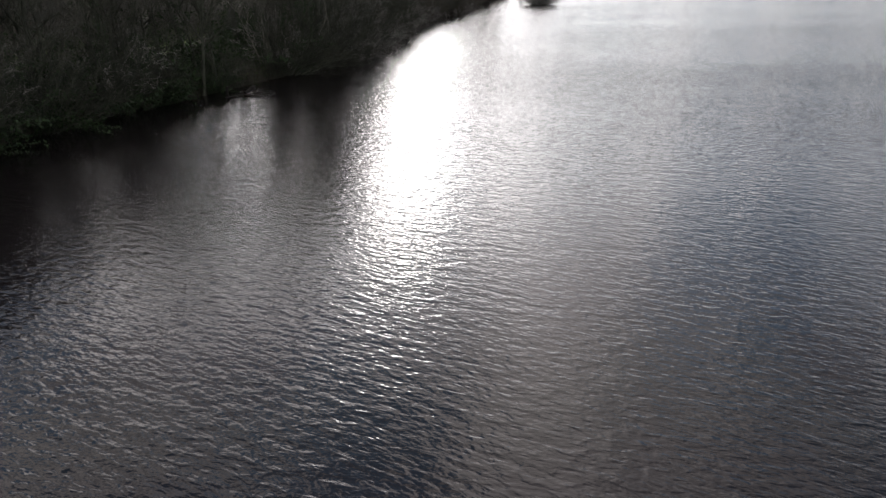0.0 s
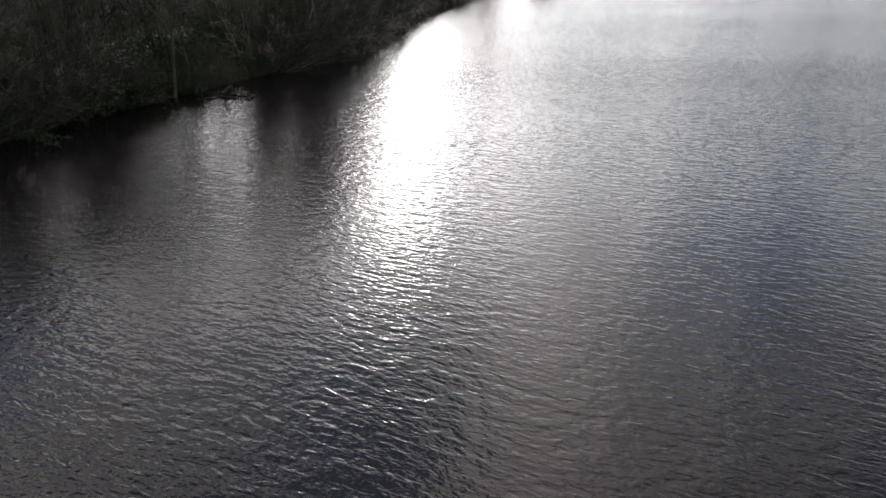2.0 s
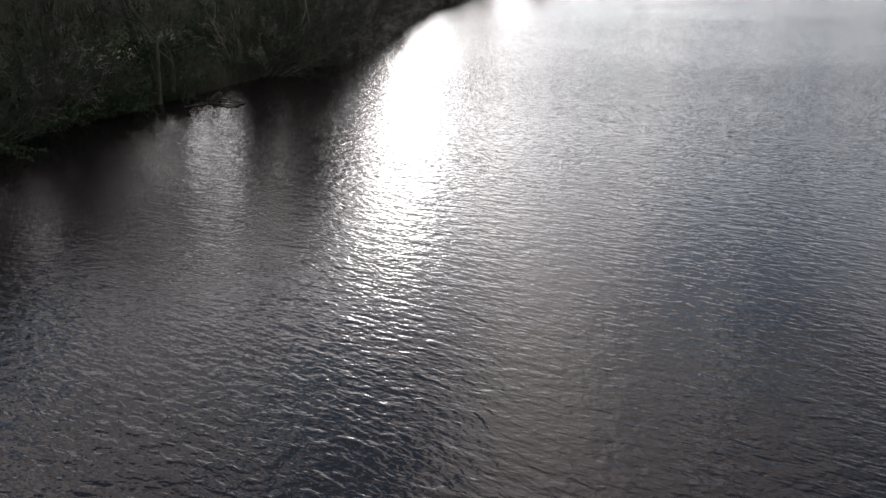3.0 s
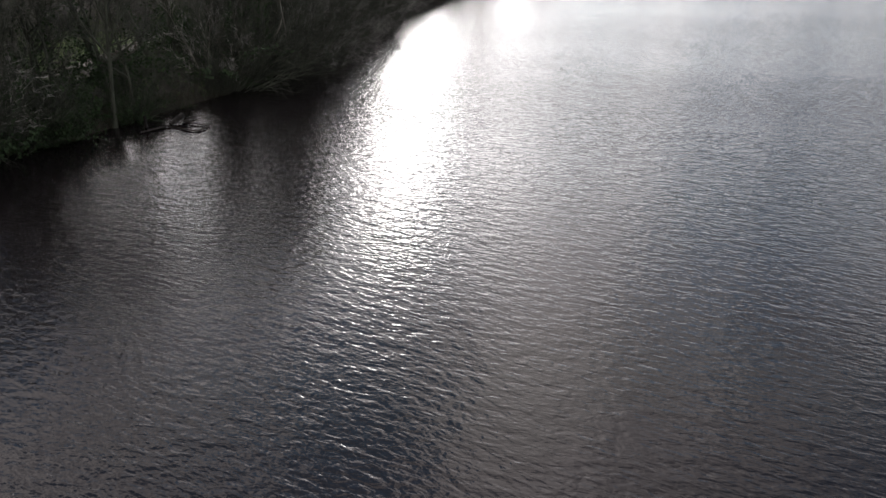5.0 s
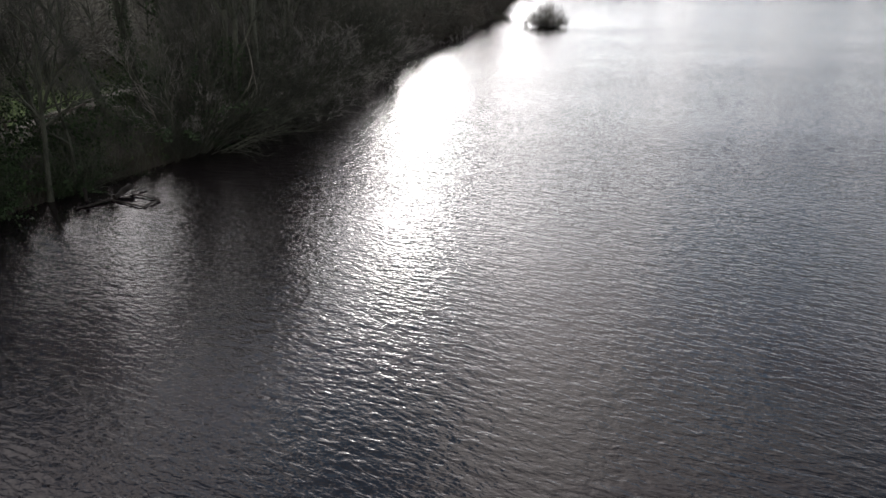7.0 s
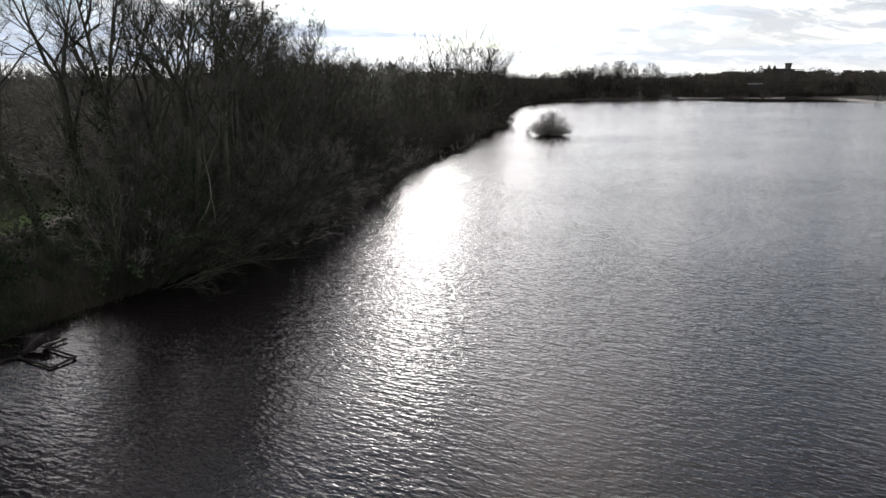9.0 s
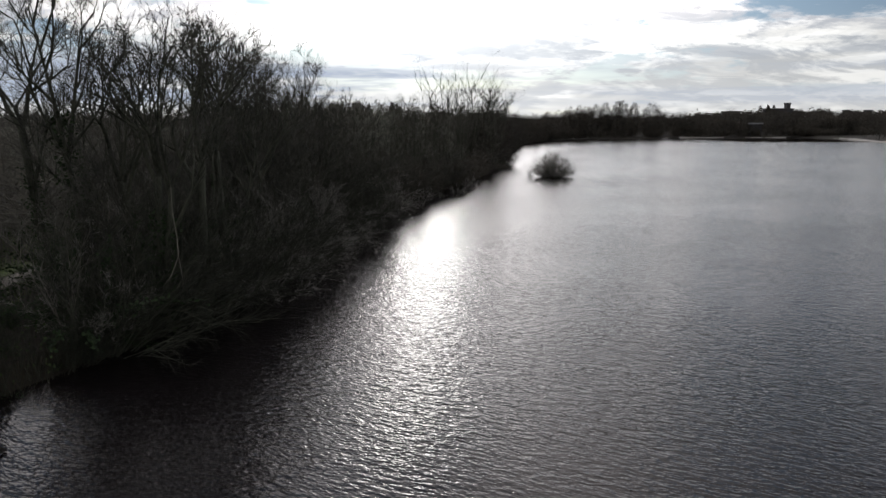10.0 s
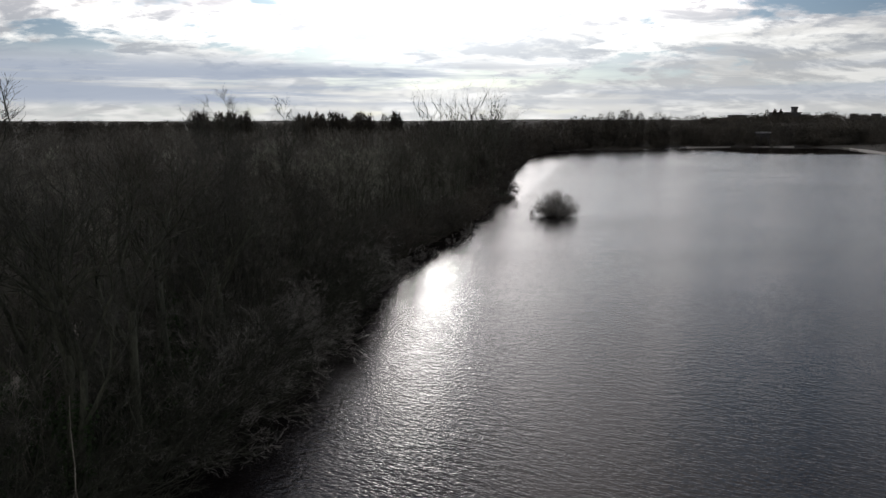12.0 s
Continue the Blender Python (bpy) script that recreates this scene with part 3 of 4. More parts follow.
def build_fence(line):
    root = tagged(new("post_and_rail_fence"), "weathered wooden post and two-rail fence beside the path", "fence")
    root.location = (line[0][0], line[0][1], land_z(*line[0]))
    o = Vector(root.location)
    posts = [Vector((x, y, land_z(x, y))) - o for x, y in line]
    for p in posts:
        bm = bmesh.new()
        box(bm, (0.12, 0.12, 1.35), p + Vector((0, 0, 0.35)), None, 0.015)
        part("post", bm, FENCE_WOOD, root)
    for a, b in zip(posts, posts[1:]):
        for h in (0.48, 0.90):
            bm = bmesh.new()
            rail_between(bm, a + Vector((0.07, 0, h)), b + Vector((0.07, 0, h)), 0.11, 0.04)
            part("rail", bm, FENCE_WOOD, root)


build_fence([(-18.7, 69.9), (-18.5, 68.0), (-18.35, 66.1), (-19.0, 64.4), (-19.9, 62.8), (-20.9, 61.3)])


# ---------------------------------------------------------------- timbers lying in the water
def round_timber(bm, a, b, ra, rb, sides=8, rng=None):
    a, b = Vector(a), Vector(b)
    way = (b - a).normalized()
    s = way.orthogonal().normalized()
    t = way.cross(s)
    rings = []
    n = 5
    for i in range(n + 1):
        f = i / n
        p = a.lerp(b, f) + (any_way(rng) * 0.25 * ra if rng and 0 < i < n else Vector())
        r = ra + (rb - ra) * f
        rings.append([bm.verts.new(p + (s * math.cos(2 * math.pi * k / sides) + t * math.sin(2 * math.pi * k / sides)) * r * (1 + (rng.uniform(-0.12, 0.12) if rng else 0)))
                      for k in range(sides)])
    for u, v in zip(rings, rings[1:]):
        for k in range(sides):
            bm.faces.new((u[k], u[(k + 1) % sides], v[(k + 1) % sides], v[k]))
    bm.faces.new(rings[0][::-1])
    bm.faces.new(rings[-1])


def build_timber_frame():
    root = tagged(new("timber_frame"), "dark waterlogged timber frame floating beside the bank", "timber frame")
    root.location = (-12.2, 57.8, 0.0)
    o = Vector(root.location)
    corners = [Vector(c) - o for c in ((-12.90, 57.24, 0.05), (-11.25, 56.28, 0.05), (-10.90, 57.18, 0.06), (-12.46, 58.07, 0.07))]
    bars = [(corners[0], corners[1]), (corners[1], corners[2]), (corners[2], corners[3]),
            (Vector((-13.80, 56.12, 0.05)) - o, corners[0]), (corners[3], Vector((-12.03, 58.82, 0.08)) - o)]
    for a, b in bars:
        bm = bmesh.new()
        round_timber(bm, a, b, 0.042, 0.036, 7, random.Random(3))
        part("bar", bm, WET_TIMBER, root)


def build_log(name, a, b, ra, rb, label, seed):
    bm = bmesh.new()
    o = Vector(a)
    round_timber(bm, (0, 0, 0), Vector(b) - o, ra, rb, 10, random.Random(seed))
    data = bpy.data.meshes.new(name)
    bm.to_mesh(data)
    bm.free()
    data.materials.append(WET_TIMBER)
    ob = tagged(new(name, data), label, "log")
    ob.location = o
    return ob


build_timber_frame()
build_log("sawn_log", (-12.85, 57.48, 0.08), (-12.46, 58.24, 0.34), 0.10, 0.16, "short dark wet log propped on the timber frame", 11)
build_log("mooring_stake", (-13.90, 57.20, -0.6), (-13.93, 57.25, 0.55), 0.08, 0.07, "dark wooden stake standing in the shallows", 13)


# ---------------------------------------------------------------- trees and shrubs of the bank
TREES = [
    thing("bank_tree", tree_meshes(21, 16.0, 4.2, (-0.16, 0.02), 11, 0.42, 900, fork=0.55), "tall bare ivy-clad tree leaning over the bank", "tree", "bare trees on the bank"),
    thing("bank_tree", tree_meshes(22, 16.0, 4.6, (0.04, 0.0), 13, 0.34, 0, fork=0.45), "tall bare tree with a forked trunk on the bank", "tree", "bare trees on the bank"),
    thing("bank_tree", tree_meshes(23, 16.0, 4.4, (-0.05, 0.05), 13, 0.30, 0), "bare dark-barked tree in the bank wood", "tree", "bare trees on the bank"),
    thing("bank_tree", tree_meshes(24, 16.0, 3.9, (0.07, -0.03), 14, 0.24, 0, TWIG_RUSSET), "bare tree with russet twigs in the bank wood", "tree", "bare trees on the bank"),
    thing("bank_tree", tree_meshes(25, 16.0, 5.0, (0.0, 0.06), 12, 0.36, 700, fork=0.6), "spreading bare tree with ivy on its trunk", "tree", "bare trees on the bank"),
]
HEROES = [
    thing("bank_tree", crown_tree_meshes(181, 16.2, 0.60, 1, (-0.03, 0.0), 40, 2, 500, fine_count=3), "tall slim bare tree with a wide forking crown", "tree", "bare trees on the bank"),
    thing("bank_tree", crown_tree_meshes(182, 15.0, 0.52, 2, (0.02, 0.0), 38, 3, 500, fine_count=3), "tall bare tree with two ivy-clad stems", "tree", "bare trees on the bank"),
    thing("bank_tree", crown_tree_meshes(183, 14.6, 0.50, 1, (-0.27, 0.06), 38, 2, 300, fine_count=3), "bare tree leaning away from the water", "tree", "bare trees on the bank"),
    thing("bank_tree", crown_tree_meshes(184, 13.8, 0.48, 1, (0.04, 0.03), 42, 3, 0, TWIG_RUSSET, fine_count=3), "spreading bare tree with crowded brown twigs", "tree", "bare trees on the bank"),
    thing("bank_tree", tree_meshes(83, 16.0, 5.2, (0.02, 0.03), 16, 0.30, 0, detail=(8, 7, 6, 0.013)), "round-crowned bare tree with dense fine twigs", "tree", "bare trees on the bank"),
]
POPLARS = [thing("poplar", shrub_meshes(31, 17.0, 2.8, 4, TWIG, -0.55, (10, 5, 3, 0.013)), "tall slender bare poplar with several upright stems", "tree", "poplars by the spit"),
           thing("poplar", shrub_meshes(32, 17.0, 2.4, 3, TWIG, -0.55, (10, 5, 3, 0.013)), "tall slender bare poplar with several upright stems", "tree", "poplars by the spit")]
SHRUBS = [
    thing("willow_shrub", shrub_meshes(41, 4.6, 3.0, 15, TWIG_DARK, 0.30), "bare many-stemmed willow shrub at the water's edge", "shrub", "shrubs along the bank"),
    thing("willow_shrub", shrub_meshes(42, 5.4, 3.0, 14, TWIG_RUSSET, 0.25), "bare russet-twigged willow shrub on the bank", "shrub", "shrubs along the bank"),
    thing("willow_shrub", shrub_meshes(43, 3.6, 3.4, 14, TWIG_GREY, 0.55), "bare grey-twigged shrub arching over the water", "shrub", "shrubs along the bank"),
    thing("willow_shrub", shrub_meshes(44, 6.6, 3.2, 13, TWIG, 0.2), "tall bare thicket shrub in the bank wood", "shrub", "shrubs along the bank"),
]
THICKETS = [
    thing("evergreen_thicket", thicket_meshes(71, 2.2, 2.6, 1500), "dark evergreen bramble and ivy thicket on the bank", "thicket", "thickets on the bank"),
    thing("evergreen_thicket", thicket_meshes(72, 3.0, 2.4, 1700), "tall dark evergreen ivy thicket under the trees", "thicket", "thickets on the bank"),
]
SPARE = (5, 4, 3, 0.020)
FAR_TREES = [
    thing("bank_tree", tree_meshes(26, 16.0, 4.6, (0.03, 0.0), 12, 0.16, 0, TWIG_HAZED, fork=0.45, detail=SPARE), "bare dark-barked tree deep in the bank wood", "tree", "bare trees on the bank"),
    thing("bank_tree", tree_meshes(27, 16.0, 4.4, (-0.05, 0.05), 13, 0.12, 0, TWIG_RUSSET, detail=SPARE), "bare russet-twigged tree deep in the bank wood", "tree", "bare trees on the bank"),
    thing("bank_tree", tree_meshes(28, 16.0, 4.2, (0.04, -0.04), 13, 0.14, 0, TWIG_HAZED, detail=SPARE), "slim bare tree deep in the bank wood", "tree", "bare trees on the bank"),
]
GREY_TREES = [
    thing("bank_tree", tree_meshes(29, 16.0, 4.8, (0.03, 0.02), 13, 0.16, 0, TWIG_SKYLIT, fork=0.5, detail=SPARE), "bare tree with pale grey twigs in the bank wood", "tree", "bare trees on the bank"),
    thing("bank_tree", tree_meshes(30, 16.0, 4.2, (-0.04, 0.0), 12, 0.20, 0, TWIG_SKYLIT, detail=SPARE), "slim bare tree with pale grey twigs", "tree", "bare trees on the bank"),
]
FAR_SHRUBS = [
    thing("willow_shrub", shrub_meshes(45, 5.0, 3.4, 12, TWIG, 0.3, (4, 4, 3, 0.018)), "bare dark willow shrub at the water's edge", "shrub", "shrubs along the bank"),
    thing("willow_shrub", shrub_meshes(46, 4.4, 3.6, 12, TWIG_RUSSET, 0.4, (4, 4, 3, 0.018)), "bare russet willow shrub at the water's edge", "shrub", "shrubs along the bank"),
]
GLADES = ((-12.7, 58.3, -17.5, 1.6), (-15.9, 55.8, -24.0, 0.75), (-19.6, 50.4, -28.0, 0.5))


def in_open_glade(x, y):
    """Treeless lanes inland from the water, set along camera sight lines for sky reflections: mouth, bearing in
    degrees, half width.
    """
    for ox, oy, bearing, half in GLADES:
        c, w = math.cos(radians(bearing)), math.sin(radians(bearing))
        s = (x - ox) * w + (y - oy) * c
        if -2.5 < s < 55.0 and abs((x - ox) * c - (y - oy) * w) < half + 0.035 * s:
            return True
    return False


def in_fence_sight_line(x, y):
    """The strip kept clear of scrub along the camera's sight line to the fence."""
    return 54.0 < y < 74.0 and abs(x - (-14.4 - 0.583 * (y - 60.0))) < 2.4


USED = set()


def plant(model, x, y, scale, turn, tip=0.0, over=0.0, anywhere=False):
    """Stands a tree or shrub on the bank, unless in an open lane; over: degrees by which it leans towards the water."""
    if in_open_glade(x, y) and not anywhere:
        return None
    lean = Matrix.Rotation(radians(over), 4, "Y") @ Matrix.Rotation(radians(tip), 4, "X") @ Matrix.Rotation(turn, 4, "Z")
    m = Matrix.Translation((x, y, max(land_z(x, y), -0.1) - 0.02)) @ lean @ Matrix.Scale(scale, 4)
    if model in USED:
        # the copies take their size from the pose alone
        model = copy_thing(model, Matrix.Identity(4))
    USED.add(model)
    model.matrix_basis = m
    return model


def bank_edge(y):
    """The x of the left waterline at y."""
    ys, xs = SHORE_A[:30, 1], SHORE_A[:30, 0]
    return float(np.interp(y, ys, xs))


plant(TREES[0], -12.6, 67.2, 1.0, 0.0)
plant(TREES[0], -17.6, 62.2, 0.95, 0.5, 8)
for model, x, y0, size, turn in ((0, -15.9, 69.4, 1.0, 0.3), (1, -10.9, 68.9, 1.0, 0.0), (2, -11.6, 69.8, 0.98, 0.1), (2, -16.3, 66.6, 0.98, -0.2),
                                 (3, -14.4, 73.8, 0.78, 1.5), (3, -10.2, 72.6, 1.09, 0.8), (3, -10.3, 77.2, 1.11, 2.6), (1, -12.2, 82.6, 0.94, 1.9), (1, -9.7, 83.4, 0.86, 3.7),
                                 (0, -25.0, 92.0, 0.80, 2.2)):
    plant(HEROES[model], x, y0, size, turn, over=-16.0 if x == -16.3 else 0.0, anywhere=True)
for model, x, y0, size, turn in ((3, -9.6, 94.5, 0.76, 0.4), (3, -11.4, 101.0, 0.68, 2.4)):
    plant(TREES[model], x, y0, size, turn)
for x, y0, size, turn in ((-12.9, 87.6, 0.80, 0.0), (-10.6, 89.8, 0.76, 1.4), (-8.2, 96.5, 0.62, 5.2), (-13.8, 105.0, 0.92, 2.7), (-11.4, 108.5, 0.90, 0.9)):
    plant(HEROES[4], x, y0, size, turn)
for k, (x, y0, size) in enumerate(((-15.4, 57.2, 0.64), (-19.2, 53.0, 0.64), (-21.3, 50.4, 0.60), (-22.0, 46.2, 0.58), (-23.0, 41.5, 0.48), (-24.5, 36.5, 0.5),
                                   (-18.6, 57.4, 0.58), (-15.0, 58.9, 0.52), (-16.4, 59.8, 0.56), (-24.8, 55.5, 0.6), (-25.5, 49.0, 0.55), (-23.8, 60.5, 0.62), (-27.5, 43.0, 0.6))):
    plant(TREES[(1, 4, 2, 3)[k % 4]], x, y0, size, 1.3 * k, 2.0 * (k % 3 - 1))


rng = random.Random(77)
y = 62.0
while y < 330:
    edge = bank_edge(y)
    near = y < 135
    if y > 104:
        edge -= 1.6
    for low_x, high_x, odds in ((1.8, 4.5, 0.8), (4.5, 8.0, 0.9), (8.0, 12.0, 0.9), (12.0, 18.0, 0.8), (18.0, 26.0, 0.7), (26.0, 36.0, 0.6)):
        x = edge - rng.uniform(low_x, high_x)
        if rng.random() > odds or (y < 84 and -22.0 < x < -17.6) or (y > 200 and low_x > 16) or in_fence_sight_line(x, y) or in_open_glade(x, y):
            continue
        if y < 100 and low_x < 3 and rng.random() < 0.5:
            continue
        size = rng.uniform(0.38, 0.50) if y < 88 else rng.uniform(0.48, 0.62) if y < 108 else rng.uniform(0.58, 0.76)
        models = TREES[1:] if y < 112 and low_x < 8 else GREY_TREES if 78 < y < 150 and rng.random() < 0.6 else FAR_TREES
        plant(rng.choice(models), x, y + rng.uniform(-1.5, 1.5), size, rng.uniform(0, 6.28), rng.uniform(-3, 3))
    y += 3.2 if near else (4.6 if y < 200 else 7.0)
for x, y2, size in ((0.4, 199, 0.88), (2.4, 196, 1.02), (4.6, 203, 0.92), (6.6, 198, 0.97), (8.6, 196, 1.0), (11.0, 200, 1.06), (13.2, 204, 0.95), (15.0, 207, 0.98),
                    (17.0, 212, 0.92), (19.4, 220, 0.93), (10.4, 206, 0.9), (6.0, 208, 0.88), (16.2, 222, 0.96), (18.6, 229, 0.98), (20.8, 237, 1.0), (22.6, 250, 1.05)):
    plant(rng.choice(POPLARS), x - 0.8, y2, size, rng.uniform(0, 6.28))
y = 72.0
while y < 114:
    # the close growth right behind the water's edge
    for low_x, high_x in ((1.0, 3.0), (3.0, 6.0), (6.0, 10.0)):
        x = bank_edge(y) - rng.uniform(low_x, high_x)
        if not (in_fence_sight_line(x, y) or in_open_glade(x, y) or (y < 84 and -22.0 < x < -18.0)):
            plant(rng.choice(FAR_TREES), x, y + rng.uniform(-0.9, 0.9), rng.uniform(0.50, 0.66) if 88 < y < 98 else rng.uniform(0.40, 0.52), rng.uniform(0, 6.28), rng.uniform(-4, 4), rng.uniform(0, 8))
    y += 2.4
y = 32.0
while y < 146:
    edge = bank_edge(y)
    if y > 108:
        plant(rng.choice(FAR_SHRUBS), edge - rng.uniform(0.0, 0.6), y + 1.0, rng.uniform(0.4, 0.6), rng.uniform(0, 6.28))
    for low_x, high_x, odds in ((0.2, 1.2, 0.9), (1.2, 2.8, 0.95), (2.8, 5.5, 0.9), (5.5, 9.0, 0.75), (9.0, 15.0, 0.6)):
        x = edge - rng.uniform(low_x, high_x)
        if rng.random() > odds or (y < 84 and -22.0 < x < -17.8 and y > 58) or in_fence_sight_line(x, y) or in_open_glade(x, y):
            continue
        if y < 86 and rng.random() < (0.55 if low_x > 2 else 0.40):
            continue
        if 55.0 < y < 60.5 and low_x < 1.0:
            continue
        model = SHRUBS[2] if low_x < 1.0 and rng.random() < 0.55 else rng.choice(SHRUBS)
        if y > 118:
            model = rng.choice(FAR_SHRUBS)
        plant(model, x, y + rng.uniform(-0.8, 0.8), rng.uniform(0.62, 1.0), rng.uniform(0, 6.28), rng.uniform(-5, 5))
    y += 2.3 if y < 130 else 3.6
y = 35.0
while y < 58:
    edge = bank_edge(y)
    for k in range(3):
        plant(rng.choice(THICKETS), edge - rng.uniform(-0.2, 1.2) - 1.7 * k, y + rng.uniform(-0.7, 0.7), rng.uniform(0.8, 1.25), rng.uniform(0, 6.28), 0, rng.uniform(0, 20) if k == 0 else 0)
    if not 54.0 < y < 58.0:
        plant(SHRUBS[0], edge - rng.uniform(-0.3, 0.8), y, rng.uniform(0.8, 1.0), rng.uniform(0, 6.28), rng.uniform(-8, 8), rng.uniform(15, 40))
    y += 2.0
for x, y in ((-17.4, 60.6), (-18.6, 58.6), (-12.8, 66.0), (-14.2, 69.6), (-12.4, 73.2), (-15.0, 75.4), (-13.6, 80.0), (-16.8, 84.5),
             (-24.5, 64.0), (-22.6, 88.0), (-12.4, 88.8), (-11.2, 99.0), (-15.4, 94.0), (-17.8, 90.0)):
    if in_fence_sight_line(x + 0.6, y):
        continue
    plant(rng.choice(THICKETS), x, y, rng.uniform(0.9, 1.3), rng.uniform(0, 6.28))
for k in range(18):
    y = 53.0 + 0.6 * k
    x = bank_edge(y) - rng.uniform(-0.2, 0.9)
    plant(THICKETS[0], x, y, rng.uniform(0.28, 0.40) if in_open_glade(x, y) else rng.uniform(0.45, 0.65), rng.uniform(0, 6.28))
for x, y, size in ((-15.2, 93.6, 1.15), (-16.2, 88.6, 1.1), (-13.2, 99.0, 1.1), (-12.4, 91.0, 0.95), (-13.4, 84.6, 1.0), (-10.4, 84.0, 0.9), (-17.0, 97.0, 1.1)):
    plant(SHRUBS[2], x, y, size, rng.uniform(0, 6.28), rng.uniform(-6, 6))
# grey willows that reach out low over the water
y = 65.5
while y < 112:
    edge = bank_edge(y)
    for _ in range(1 if y < 80 else 2):
        plant(SHRUBS[2] if rng.random() < (0.0 if y < 80 else 0.7) else SHRUBS[0], edge - rng.uniform(-0.5, 1.0), y + rng.uniform(-0.8, 0.8), rng.uniform(0.8, 1.2), rng.uniform(0, 6.28),
              rng.uniform(-10, 10), rng.uniform(25, 55) * (1.0 if y < 96 else 0.7))
    y += 1.7


for k in range(14):
    # low dark growth that hides the foot of the bank
    y = 52.5 + 0.9 * k
    plant(SHRUBS[0], bank_edge(y) - rng.uniform(0.0, 0.6), y, rng.uniform(0.30, 0.44), rng.uniform(0, 6.28), rng.uniform(-15, 15), rng.uniform(15, 45))
for x, y, size in ((-15.6, 69.0, 1.2), (-13.9, 67.2, 1.0), (-12.2, 75.8, 1.25), (-14.4, 72.6, 1.3), (-16.4, 81.5, 1.2), (-11.6, 82.5, 1.1), (-10.4, 77.0, 0.9), (-13.0, 92.6, 1.2)):
    if not in_fence_sight_line(x, y):
        plant(rng.choice(THICKETS), x, y, size, rng.uniform(0, 6.28))


for k in range(22):
    # knee-high bramble beside the widest lane
    s, w = rng.uniform(0.5, 13.0), rng.uniform(-3.4, 3.4)
    plant(THICKETS[0], -13.6 - 0.31 * s + 0.95 * w, 58.6 + 0.95 * s + 0.31 * w, rng.uniform(0.26, 0.42), rng.uniform(0, 6.28))


for k in range(110):
    # sprawling knee-high to chest-high scrub on the bank above the timbers
    y = rng.uniform(54.0, 74.0)
    x = bank_edge(y) - rng.uniform(-0.2, 5.0)
    if x > -17.8:
        lane = in_open_glade(x, y)
        plant(rng.choice((SHRUBS[0], THICKETS[0], THICKETS[1])), x, y, rng.uniform(0.12, 0.2) if lane else rng.uniform(0.16, 0.3) if in_fence_sight_line(x, y) else rng.uniform(0.26, 0.5), rng.uniform(0, 6.28), rng.uniform(-10, 10), rng.uniform(0, 30), True)
for x, y, size in ((-12.5, 64.6, 0.42), (-12.7, 67.0, 0.46), (-11.7, 66.6, 0.40), (-12.0, 71.4, 0.50), (-13.2, 71.8, 0.48), (-10.6, 70.2, 0.44), (-13.4, 76.4, 0.52)):
    # young trees under the tall ones
    plant(rng.choice(FAR_TREES), x, y, size, rng.uniform(0, 6.28), rng.uniform(-4, 4))
for k in range(64):
    # the close wood behind the dark stretch of bank
    y = rng.uniform(44.0, 61.0)
    x = bank_edge(y) - rng.uniform(0.8, 7.5)
    if not in_fence_sight_line(x + 1.2, y):
        plant(rng.choice(FAR_TREES), x, y, rng.uniform(0.45, 0.62), rng.uniform(0, 6.28), rng.uniform(-4, 4))


for x, y, size in ((-17.3, 71.6, 0.75), (-17.2, 73.6, 0.85), (-17.6, 75.8, 0.9), (-18.2, 77.6, 0.9)):
    # brambles that hide the path beyond the fence
    plant(THICKETS[0], x, y, size, 2.1 * y, anywhere=True)


# lichen-grey shrubs in the wood, and fallen ones that reach out over the dark water
for x, y, size, over in ((-14.0, 88.8, 1.45, 0), (-16.6, 91.6, 1.5, 0), (-11.6, 88.2, 1.35, 5), (-9.2, 76.4, 1.25, 52), (-8.8, 79.4, 1.15, 48), (-9.5, 74.2, 1.1, 55), (-7.2, 91.0, 1.1, 40)):
    plant(SHRUBS[2], x, y, size, rng.uniform(0, 6.28), rng.uniform(-6, 6), over)


def pale_stems(name, x, y, seed, height, label):
    """A clump of thin pale stems."""
    r = random.Random(seed)
    wood, fine = Sticks(), Sticks()
    for k in range(4):
        stem = bent(r, Vector((r.uniform(-0.25, 0.25), r.uniform(-0.25, 0.25), -0.2)), Vector((r.uniform(-0.4, 0.25), r.uniform(-0.2, 0.2), 1)), height * r.uniform(0.7, 1), 7, 0.2, 0.10)
        wood.tube(stem, [0.034 * (1 - 0.12 * i) for i in range(8)], 6)
        for _ in range(6):
            p, d = along(stem, r.uniform(0.35, 1.0))
            b = bent(r, p, side_way(r, d, 40), height * 0.2, 3, 0.3, 0.15)
            wood.tube(b, (0.016, 0.012, 0.009, 0.006), 3)
            twiggery(r, fine, b, 0.007, 4, 0.6, 4)
    ob = thing(name, [("framework", wood.mesh("framework", PALE_BARK, True), "pale grey bark"), ("crown", fine.mesh("crown", TWIG_GREY), "")], label, "tree")
    ob.location = (x, y, land_z(x, y))
    return ob


pale_stems("birch_clump", -13.3, 65.6, 51, 6.0, "clump of thin pale birch stems above the water")
pale_stems("birch_clump", -12.4, 69.5, 52, 6.0, "slim pale-barked birch stems among the shrubs")


